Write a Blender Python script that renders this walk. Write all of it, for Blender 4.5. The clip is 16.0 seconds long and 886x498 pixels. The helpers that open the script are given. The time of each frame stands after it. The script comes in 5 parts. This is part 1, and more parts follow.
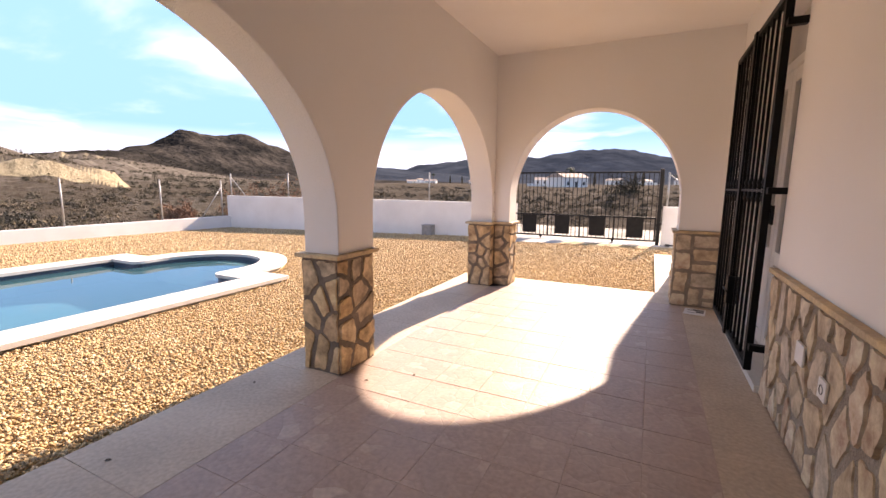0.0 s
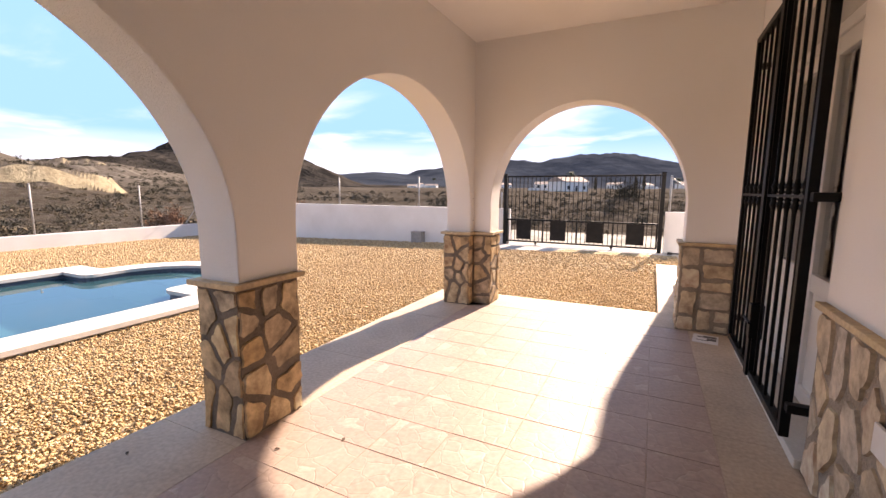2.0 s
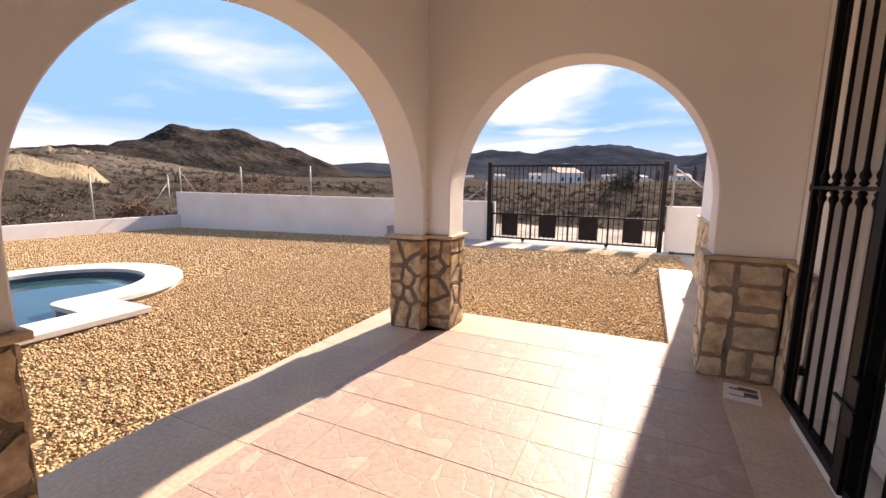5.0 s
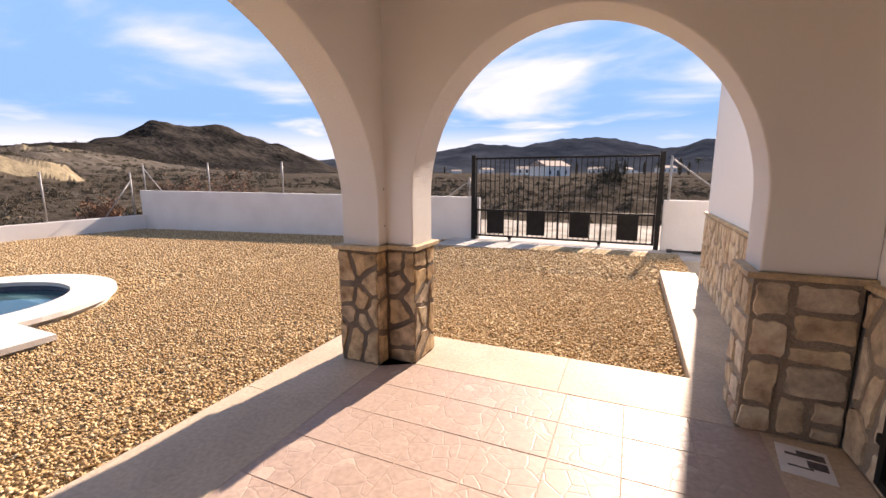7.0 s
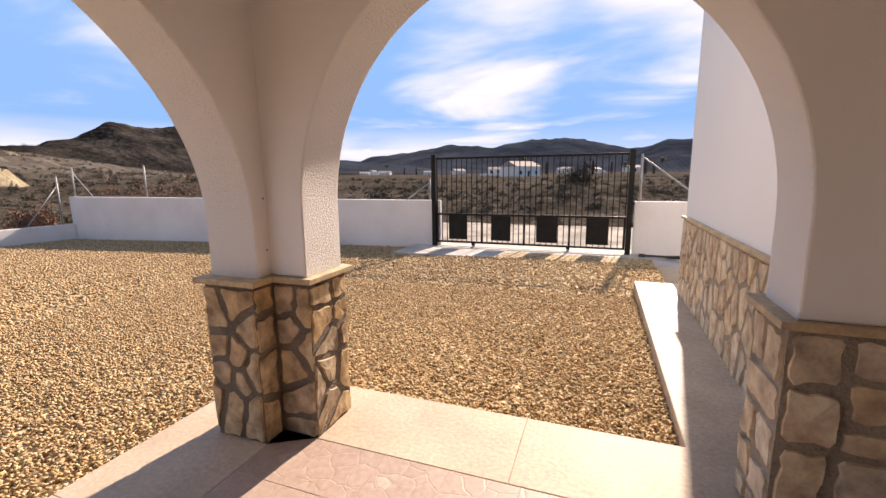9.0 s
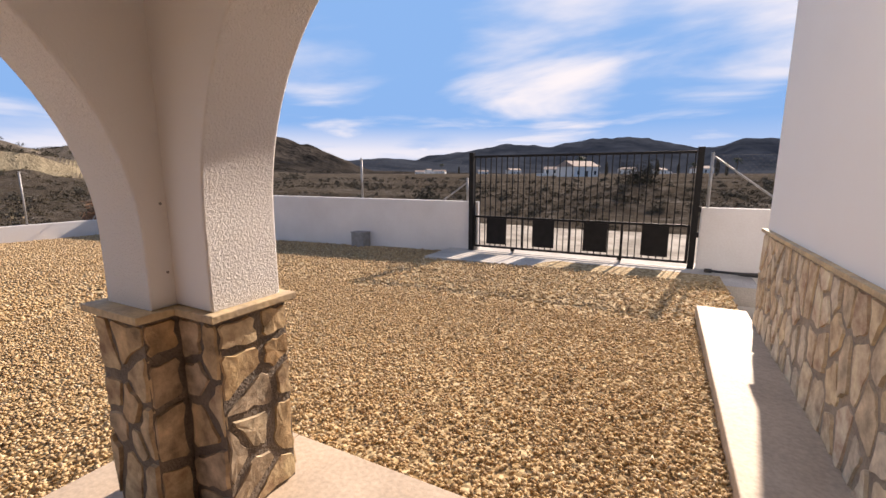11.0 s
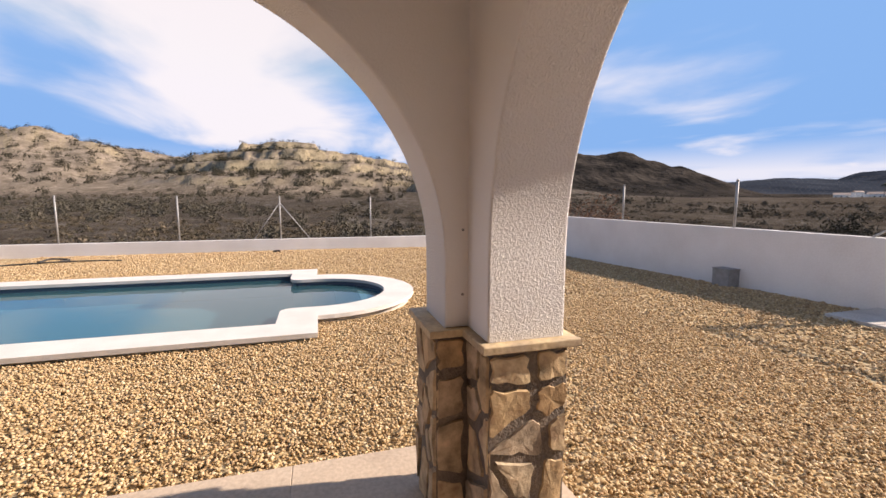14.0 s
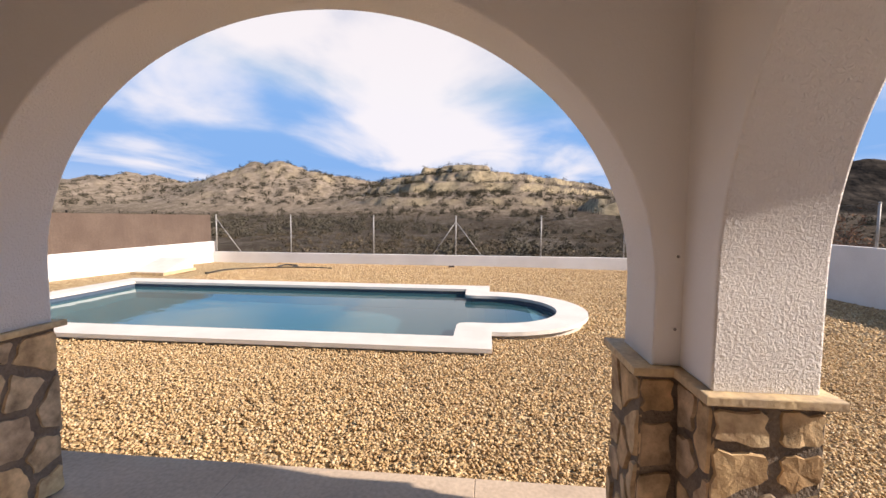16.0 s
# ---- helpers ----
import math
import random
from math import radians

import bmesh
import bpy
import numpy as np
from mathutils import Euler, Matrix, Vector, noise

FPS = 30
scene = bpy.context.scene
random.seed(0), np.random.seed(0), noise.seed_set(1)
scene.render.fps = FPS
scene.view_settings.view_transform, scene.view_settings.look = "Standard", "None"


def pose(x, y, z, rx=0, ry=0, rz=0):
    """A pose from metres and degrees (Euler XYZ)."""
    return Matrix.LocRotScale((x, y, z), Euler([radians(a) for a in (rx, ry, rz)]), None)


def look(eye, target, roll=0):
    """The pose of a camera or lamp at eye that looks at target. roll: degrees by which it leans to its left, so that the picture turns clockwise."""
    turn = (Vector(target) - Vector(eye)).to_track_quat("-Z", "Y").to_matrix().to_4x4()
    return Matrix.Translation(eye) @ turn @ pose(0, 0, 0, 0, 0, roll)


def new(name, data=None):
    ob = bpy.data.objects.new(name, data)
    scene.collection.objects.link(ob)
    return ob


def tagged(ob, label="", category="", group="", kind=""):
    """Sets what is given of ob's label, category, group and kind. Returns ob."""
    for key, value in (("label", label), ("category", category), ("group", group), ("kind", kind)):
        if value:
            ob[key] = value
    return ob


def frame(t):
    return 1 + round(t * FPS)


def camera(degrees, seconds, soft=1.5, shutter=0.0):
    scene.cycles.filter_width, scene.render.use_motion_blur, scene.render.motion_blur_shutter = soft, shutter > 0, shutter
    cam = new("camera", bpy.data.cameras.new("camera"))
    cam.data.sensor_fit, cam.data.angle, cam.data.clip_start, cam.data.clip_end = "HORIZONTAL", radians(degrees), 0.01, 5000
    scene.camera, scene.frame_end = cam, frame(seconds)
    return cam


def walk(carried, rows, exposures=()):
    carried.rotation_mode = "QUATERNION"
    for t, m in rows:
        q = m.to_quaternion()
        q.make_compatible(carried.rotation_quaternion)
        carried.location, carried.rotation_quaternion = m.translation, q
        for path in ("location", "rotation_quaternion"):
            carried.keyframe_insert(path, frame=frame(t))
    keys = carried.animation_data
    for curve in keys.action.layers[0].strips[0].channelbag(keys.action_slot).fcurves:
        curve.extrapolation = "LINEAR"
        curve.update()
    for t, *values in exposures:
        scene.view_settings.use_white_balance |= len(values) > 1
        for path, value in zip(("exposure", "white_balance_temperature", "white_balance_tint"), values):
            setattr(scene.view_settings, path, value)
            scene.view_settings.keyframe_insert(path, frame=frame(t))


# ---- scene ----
cam = camera(92.5, 16.0)
PATH = [
    (0, (1.779, -5.131, 1.264), (0.912, -3.353, 0.968), 0.5),
    (0.5, (1.8, -4.95, 1.285), (0.9, -3.185, 1.009), 0.3),
    (1, (1.773, -4.764, 1.275), (0.864, -3.002, 1.009), 0.1),
    (1.5, (1.751, -4.588, 1.284), (0.852, -2.821, 1.018), 0.1),
    (2, (1.773, -4.381, 1.271), (0.9, -2.603, 0.996), 0.3),
    (2.5, (1.771, -4.199, 1.266), (0.93, -2.407, 0.981), 0.7),
    (3, (1.717, -3.993, 1.263), (0.896, -2.193, 0.969), 0.9),
    (3.5, (1.685, -3.804, 1.263), (0.865, -2.005, 0.961), 1.1),
    (4, (1.669, -3.59, 1.263), (0.837, -1.797, 0.957), 1.1),
    (6.5, (1.53, -2.593, 1.263), (0.684, -0.813, 0.926), -0.1),
    (7, (1.476, -2.406, 1.266), (0.679, -0.604, 0.925), -0.1),
    (7.5, (1.47, -2.185, 1.261), (0.728, -0.36, 0.919), -0.2),
    (8, (1.47, -1.963, 1.266), (0.768, -0.121, 0.927), -0.4),
    (8.5, (1.446, -1.76, 1.269), (0.767, 0.091, 0.934), -0.7),
    (11, (1.53, -0.864, 1.273), (0.621, 0.885, 0.934), -0.0),
    (11.5, (1.524, -0.693, 1.251), (0.464, 0.972, 0.929), -0.1),
    (12, (1.513, -0.621, 1.263), (0.255, 0.904, 0.956), -0.2),
    (12.5, (1.441, -0.57, 1.269), (-0.022, 0.764, 0.987), -0.4),
    (13, (1.424, -0.533, 1.282), (-0.231, 0.559, 1.017), -0.3),
    (13.5, (1.43, -0.501, 1.28), (-0.376, 0.323, 1.036), -0.0),
    (14, (1.461, -0.526, 1.289), (-0.444, 0.037, 1.058), 0.1),
    (14.5, (1.444, -0.544, 1.282), (-0.519, -0.22, 1.076), 0.0),
    (15, (1.475, -0.589, 1.298), (-0.514, -0.472, 1.116), -0.2),
    (15.5, (1.45, -0.618, 1.302), (-0.542, -0.676, 1.14), 0.0),
    (16, (1.443, -0.64, 1.3), (-0.541, -0.842, 1.155), 0.4),
]
walk(cam, [(t, look(e, g, r)) for t, e, g, r in PATH], exposures=[(0.0, 2.0, 7700, 22), (3.5, 1.74, 7800, 21), (7.0, 1.40, 7600, 21), (8.5, 1.34, 7600, 20), (11.0, 1.07, 7400, 18), (13.0, 1.03, 7250, 18), (16.0, 1.03, 7100, 16)])

# ---- light ----
SUN_AZ, SUN_EL = 8.3, 30.7          # degrees clockwise from +y, degrees above the horizon
sun_dir = Vector((math.sin(radians(SUN_AZ)) * math.cos(radians(SUN_EL)), math.cos(radians(SUN_AZ)) * math.cos(radians(SUN_EL)), math.sin(radians(SUN_EL))))
sun = new("sun", bpy.data.lights.new("sun", "SUN"))
sun.data.energy, sun.data.angle, sun.data.color = 4.2, radians(0.9), (1.0, 0.915, 0.82)
sun.matrix_world = look(sun_dir * 40, (0, 0, 0))


def make_world():
    w = bpy.data.worlds.new("sky")
    scene.world = w
    w.use_nodes = True
    nt = w.node_tree
    nt.nodes.clear()
    N, L = nt.nodes.new, nt.links.new
    out, bg = N("ShaderNodeOutputWorld"), N("ShaderNodeBackground")
    sky = N("ShaderNodeTexSky")
    sky.sky_type, sky.sun_disc = "NISHITA", False
    sky.sun_elevation, sky.sun_rotation = radians(SUN_EL), radians(SUN_AZ)
    sky.air_density, sky.dust_density, sky.ozone_density = 0.9, 0.05, 2.5
    tc = N("ShaderNodeTexCoord")
    sep = N("ShaderNodeSeparateXYZ")
    L(tc.outputs["Generated"], sep.inputs[0])
    up = N("ShaderNodeMath"); up.operation = "MAXIMUM"; up.inputs[1].default_value = 0.0
    L(sep.outputs[2], up.inputs[0])
    add = N("ShaderNodeMath"); add.operation = "ADD"; add.inputs[1].default_value = 0.12
    L(up.outputs[0], add.inputs[0])
    div = N("ShaderNodeVectorMath"); div.operation = "DIVIDE"
    L(tc.outputs["Generated"], div.inputs[0])
    comb = N("ShaderNodeCombineXYZ")
    for i in range(3):
        L(add.outputs[0], comb.inputs[i])
    L(comb.outputs[0], div.inputs[1])
    mp = N("ShaderNodeMapping")
    mp.inputs["Scale"].default_value = (0.62, 0.85, 0.0)
    mp.inputs["Location"].default_value = (1.9, 0.75, 0.0)
    mp.inputs["Rotation"].default_value = (0, 0, radians(28))
    L(div.outputs[0], mp.inputs[0])
    n1 = N("ShaderNodeTexNoise")
    n1.inputs["Scale"].default_value, n1.inputs["Detail"].default_value, n1.inputs["Roughness"].default_value = 1.0, 7.0, 0.5
    n1.inputs["Distortion"].default_value = 0.35
    L(mp.outputs[0], n1.inputs["Vector"])
    r1 = N("ShaderNodeValToRGB")
    r1.color_ramp.elements[0].position, r1.color_ramp.elements[1].position = 0.50, 0.76
    r1.color_ramp.interpolation = "EASE"
    # cloud gathers in a few large masses
    total = n1.outputs["Fac"]
    for az, el, lo, hi, amount in ((-92, 16, 0.94, 0.995, 0.16), (-106, 28, 0.90, 0.985, 0.15), (-16, 15.5, 0.968, 0.998, 0.14), (5, 14.5, 0.982, 0.999, 0.14), (-126, 10.5, 0.985, 0.999, 0.10), (-49, 15, 0.96, 0.999, 0.04)):
        dot = N("ShaderNodeVectorMath"); dot.operation = "DOT_PRODUCT"
        dot.inputs[1].default_value = (math.sin(radians(az)) * math.cos(radians(el)), math.cos(radians(az)) * math.cos(radians(el)), math.sin(radians(el)))
        L(tc.outputs["Generated"], dot.inputs[0])
        mass = N("ShaderNodeMapRange"); mass.interpolation_type = "SMOOTHSTEP"
        for i, v in enumerate((lo, hi, 0.0, amount)):
            mass.inputs[1 + i].default_value = v
        L(dot.outputs["Value"], mass.inputs[0])
        plus = N("ShaderNodeMath"); plus.operation = "ADD"
        L(total, plus.inputs[0]); L(mass.outputs[0], plus.inputs[1])
        total = plus.outputs[0]
    L(total, r1.inputs[0])
    # a pale bank of cloud low over the hills
    r2 = N("ShaderNodeValToRGB")
    e = r2.color_ramp.elements
    e[0].position, e[0].color = 0.055, (0.82, 0.82, 0.82, 1)
    e[1].position, e[1].color = 0.112, (0, 0, 0, 1)
    L(sep.outputs[2], r2.inputs[0])
    n2 = N("ShaderNodeTexNoise")
    n2.inputs["Scale"].default_value, n2.inputs["Detail"].default_value = 1.7, 6.0
    mp2 = N("ShaderNodeMapping"); mp2.inputs["Scale"].default_value = (1, 1, 6)
    L(tc.outputs["Generated"], mp2.inputs[0]); L(mp2.outputs[0], n2.inputs["Vector"])
    r3 = N("ShaderNodeValToRGB")
    r3.color_ramp.elements[0].position, r3.color_ramp.elements[1].position = 0.38, 0.54
    L(n2.outputs["Fac"], r3.inputs[0])
    side = N("ShaderNodeVectorMath"); side.operation = "DOT_PRODUCT"
    side.inputs[1].default_value = (math.sin(radians(-50)), math.cos(radians(-50)), 0.0)
    L(tc.outputs["Generated"], side.inputs[0])
    reach = N("ShaderNodeMapRange"); reach.interpolation_type = "SMOOTHSTEP"
    for i, v in enumerate((0.70, 0.86, 0.35, 1.0)):
        reach.inputs[1 + i].default_value = v
    L(side.outputs["Value"], reach.inputs[0])
    bank = N("ShaderNodeMath"); bank.operation = "MULTIPLY"
    L(r2.outputs[0], bank.inputs[0]); L(reach.outputs[0], bank.inputs[1])
    low = N("ShaderNodeMath"); low.operation = "MULTIPLY"
    L(bank.outputs[0], low.inputs[0]); L(r3.outputs[0], low.inputs[1])
    cov = N("ShaderNodeMath"); cov.operation = "MAXIMUM"
    L(r1.outputs[0], cov.inputs[0]); L(low.outputs[0], cov.inputs[1])
    mul = N("ShaderNodeMath"); mul.operation = "MULTIPLY"; mul.inputs[1].default_value = 0.86
    L(cov.outputs[0], mul.inputs[0])
    mix = N("ShaderNodeMix"); mix.data_type = "RGBA"
    cap = N("ShaderNodeVectorMath"); cap.operation = "MINIMUM"; cap.inputs[1].default_value = (1.15, 2.45, 4.8)
    L(sky.outputs[0], cap.inputs[0])
    L(mul.outputs[0], mix.inputs["Factor"]); L(cap.outputs[0], mix.inputs["A"])
    mix.inputs["B"].default_value = (CLOUD, CLOUD * 1.0, CLOUD * 1.05, 1)
    L(mix.outputs["Result"], bg.inputs[0])
    bg.inputs[1].default_value = SKY
    L(bg.outputs[0], out.inputs[0])


SKY, CLOUD = 0.095, 5.1
make_world()


# ---- materials ----
def material(name, base, rough=0.8, metal=0.0, second=None, scale=4.0, grain=None, bump=0.0, bump_scale=60.0, rand=0.0, spec=0.5, island=False, detail=6.0):
    """A surface with two scales of colour variation and a fine relief."""
    m = bpy.data.materials.new(name)
    m.use_nodes = True
    nt = m.node_tree
    N, L = nt.nodes.new, nt.links.new
    b = nt.nodes["Principled BSDF"]
    b.inputs["Roughness"].default_value, b.inputs["Metallic"].default_value = rough, metal
    b.inputs["Specular IOR Level"].default_value = spec
    tc = N("ShaderNodeTexCoord")
    n1 = N("ShaderNodeTexNoise")
    n1.inputs["Scale"].default_value, n1.inputs["Detail"].default_value = scale, detail
    L(tc.outputs["Object"], n1.inputs["Vector"])
    n2 = N("ShaderNodeTexNoise")
    n2.inputs["Scale"].default_value, n2.inputs["Detail"].default_value = bump_scale, 4.0
    L(tc.outputs["Object"], n2.inputs["Vector"])
    second = second or tuple(c * 0.8 for c in base)
    ramp = N("ShaderNodeValToRGB")
    ramp.color_ramp.elements[0].position, ramp.color_ramp.elements[1].position = 0.35, 0.65
    ramp.color_ramp.elements[0].color, ramp.color_ramp.elements[1].color = (*second, 1), (*base, 1)
    L(n1.outputs["Fac"], ramp.inputs[0])
    mix = N("ShaderNodeMix"); mix.data_type, mix.blend_type = "RGBA", "OVERLAY"
    mix.inputs["Factor"].default_value = grain if grain is not None else 0.2
    L(ramp.outputs[0], mix.inputs["A"]); L(n2.outputs["Fac"], mix.inputs["B"])
    col = mix.outputs["Result"]
    if rand:
        hsv = N("ShaderNodeHueSaturation")
        mr = N("ShaderNodeMapRange")
        mr.inputs[3].default_value, mr.inputs[4].default_value = 1 - rand, 1 + rand
        src = N("ShaderNodeNewGeometry").outputs["Random Per Island"] if island else N("ShaderNodeObjectInfo").outputs["Random"]
        L(src, mr.inputs[0]); L(mr.outputs[0], hsv.inputs["Value"]); L(col, hsv.inputs["Color"])
        col = hsv.outputs[0]
    L(col, b.inputs["Base Color"])
    if bump:
        bp = N("ShaderNodeBump")
        bp.inputs["Strength"].default_value, bp.inputs["Distance"].default_value = 1.0, bump
        L(n2.outputs["Fac"], bp.inputs["Height"]); L(bp.outputs[0], b.inputs["Normal"])
    return m


def ramp_material(name, colours, rough=0.85, island=True, scale=30.0, mix=0.35, bump=0.0, spec=0.3):
    """Pieces coloured at random from a range, with a fine mottle inside each piece."""
    m = bpy.data.materials.new(name)
    m.use_nodes = True
    nt = m.node_tree
    N, L = nt.nodes.new, nt.links.new
    b = nt.nodes["Principled BSDF"]
    b.inputs["Roughness"].default_value, b.inputs["Specular IOR Level"].default_value = rough, spec
    src = N("ShaderNodeNewGeometry").outputs["Random Per Island"] if island else N("ShaderNodeObjectInfo").outputs["Random"]
    r = N("ShaderNodeValToRGB")
    e = r.color_ramp.elements
    while len(e) < len(colours):
        e.new(0.5)
    for i, c in enumerate(colours):
        e[i].position, e[i].color = i / (len(colours) - 1), (*c, 1)
    L(src, r.inputs[0])
    tc, n = N("ShaderNodeTexCoord"), N("ShaderNodeTexNoise")
    n.inputs["Scale"].default_value, n.inputs["Detail"].default_value, n.inputs["Roughness"].default_value = scale, 6.0, 0.65
    add = N("ShaderNodeVectorMath"); add.operation = "ADD"
    L(tc.outputs["Object"], add.inputs[0]); L(src, add.inputs[1])
    L(add.outputs[0], n.inputs["Vector"])
    mx = N("ShaderNodeMix"); mx.data_type, mx.blend_type = "RGBA", "OVERLAY"
    mx.inputs["Factor"].default_value = mix
    st = N("ShaderNodeValToRGB")
    st.color_ramp.elements[0].position, st.color_ramp.elements[1].position = 0.3, 0.7
    L(n.outputs["Fac"], st.inputs[0])
    L(r.outputs[0], mx.inputs["A"]); L(st.outputs[0], mx.inputs["B"])
    L(mx.outputs["Result"], b.inputs["Base Color"])
    if bump:
        bp = N("ShaderNodeBump")
        bp.inputs["Strength"].default_value, bp.inputs["Distance"].default_value = 1.0, bump
        L(n.outputs["Fac"], bp.inputs["Height"]); L(bp.outputs[0], b.inputs["Normal"])
    return m


def tile_material():
    """Printed tile in imitation of broken slabs: each tile shows another cut of the pattern."""
    m = bpy.data.materials.new("floor_tile")
    m.use_nodes = True
    nt = m.node_tree
    N, L = nt.nodes.new, nt.links.new
    b = nt.nodes["Principled BSDF"]
    tc, oi = N("ShaderNodeTexCoord"), N("ShaderNodeObjectInfo")
    off = N("ShaderNodeVectorMath"); off.operation = "MULTIPLY_ADD"
    off.inputs[1].default_value = (0.31, 0.31, 0.31)
    sc = N("ShaderNodeMath"); sc.operation = "MULTIPLY"; sc.inputs[1].default_value = 37.0
    L(oi.outputs["Random"], sc.inputs[0])
    L(tc.outputs["Object"], off.inputs[0]); L(sc.outputs[0], off.inputs[2])
    warp = N("ShaderNodeTexNoise"); warp.inputs["Scale"].default_value = 9.0
    L(off.outputs[0], warp.inputs["Vector"])
    wm = N("ShaderNodeVectorMath"); wm.operation = "MULTIPLY_ADD"; wm.inputs[1].default_value = (0.05, 0.05, 0.05)
    L(warp.outputs["Color"], wm.inputs[0]); L(off.outputs[0], wm.inputs[2])
    v = N("ShaderNodeTexVoronoi"); v.feature = "DISTANCE_TO_EDGE"; v.inputs["Scale"].default_value = 9.5
    v2 = N("ShaderNodeTexVoronoi"); v2.inputs["Scale"].default_value = 9.5
    L(wm.outputs[0], v.inputs["Vector"]); L(wm.outputs[0], v2.inputs["Vector"])
    edge = N("ShaderNodeMapRange"); edge.inputs[1].default_value, edge.inputs[2].default_value = 0.0, 0.05
    L(v.outputs["Distance"], edge.inputs[0])
    ramp = N("ShaderNodeValToRGB")
    e = ramp.color_ramp.elements
    e[0].color, e[1].color = (0.385, 0.285, 0.232, 1), (0.415, 0.31, 0.255, 1)
    e.new(0.5).color = (0.40, 0.297, 0.243, 1)
    e.new(0.86).color = (0.41, 0.305, 0.25, 1)
    e.new(0.90).color = (0.475, 0.375, 0.31, 1)
    sepc = N("ShaderNodeSeparateColor")
    L(v2.outputs["Color"], sepc.inputs[0]); L(sepc.outputs[0], ramp.inputs[0])
    n = N("ShaderNodeTexNoise"); n.inputs["Scale"].default_value, n.inputs["Detail"].default_value = 40.0, 6.0
    L(off.outputs[0], n.inputs["Vector"])
    mx = N("ShaderNodeMix"); mx.data_type, mx.blend_type = "RGBA", "OVERLAY"; mx.inputs["Factor"].default_value = 0.35
    L(ramp.outputs[0], mx.inputs["A"]); L(n.outputs["Fac"], mx.inputs["B"])
    dust = N("ShaderNodeTexNoise"); dust.inputs["Scale"].default_value, dust.inputs["Detail"].default_value = 1.3, 6.0
    geo = N("ShaderNodeNewGeometry")
    L(geo.outputs["Position"], dust.inputs["Vector"])
    dr = N("ShaderNodeValToRGB")
    dr.color_ramp.elements[0].position, dr.color_ramp.elements[1].position = 0.45, 0.75
    dr.color_ramp.elements[1].color = (0.45, 0.45, 0.45, 1)
    L(dust.outputs["Fac"], dr.inputs[0])
    md = N("ShaderNodeMix"); md.data_type = "RGBA"
    md.inputs["B"].default_value = (0.45, 0.345, 0.28, 1)
    L(dr.outputs[0], md.inputs["Factor"]); L(mx.outputs["Result"], md.inputs["A"])
    L(md.outputs["Result"], b.inputs["Base Color"])
    rr = N("ShaderNodeMapRange"); b.inputs["Specular IOR Level"].default_value = 0.38
    rr.inputs[3].default_value, rr.inputs[4].default_value = 0.40, 0.58
    L(n.outputs["Fac"], rr.inputs[0]); L(rr.outputs[0], b.inputs["Roughness"])
    hs = N("ShaderNodeMath"); hs.operation = "MULTIPLY_ADD"; hs.inputs[1].default_value = 0.25
    L(n.outputs["Fac"], hs.inputs[0]); L(edge.outputs[0], hs.inputs[2])
    bp = N("ShaderNodeBump"); bp.inputs["Strength"].default_value, bp.inputs["Distance"].default_value = 0.55, 0.0016
    L(hs.outputs[0], bp.inputs["Height"]); L(bp.outputs[0], b.inputs["Normal"])
    return m


def stucco_material(name, base, relief):
    """Painted dashed render: soft blobs about a centimetre wide under white paint."""
    m = bpy.data.materials.new(name)
    m.use_nodes = True
    nt = m.node_tree
    N, L = nt.nodes.new, nt.links.new
    b = nt.nodes["Principled BSDF"]
    b.inputs["Roughness"].default_value, b.inputs["Specular IOR Level"].default_value = 0.75, 0.3
    tc = N("ShaderNodeTexCoord")
    n = N("ShaderNodeTexNoise"); n.inputs["Scale"].default_value, n.inputs["Detail"].default_value = 96.0, 5.0
    n.inputs["Distortion"].default_value, n.inputs["Roughness"].default_value = 0.9, 0.55
    L(tc.outputs["Object"], n.inputs["Vector"])
    cr = N("ShaderNodeValToRGB")
    cr.color_ramp.elements[0].position, cr.color_ramp.elements[1].position = 0.34, 0.68
    L(n.outputs["Fac"], cr.inputs[0])
    big = N("ShaderNodeTexNoise"); big.inputs["Scale"].default_value, big.inputs["Detail"].default_value = 1.1, 5.0
    L(tc.outputs["Object"], big.inputs["Vector"])
    col = N("ShaderNodeMix"); col.data_type = "RGBA"
    col.inputs["A"].default_value, col.inputs["B"].default_value = (*[c * 0.93 for c in base], 1), (*base, 1)
    L(big.outputs["Fac"], col.inputs["Factor"])
    L(col.outputs["Result"], b.inputs["Base Color"])
    bp = N("ShaderNodeBump"); bp.inputs["Strength"].default_value, bp.inputs["Distance"].default_value = 0.9, relief
    L(cr.outputs[0], bp.inputs["Height"]); L(bp.outputs[0], b.inputs["Normal"])
    return m


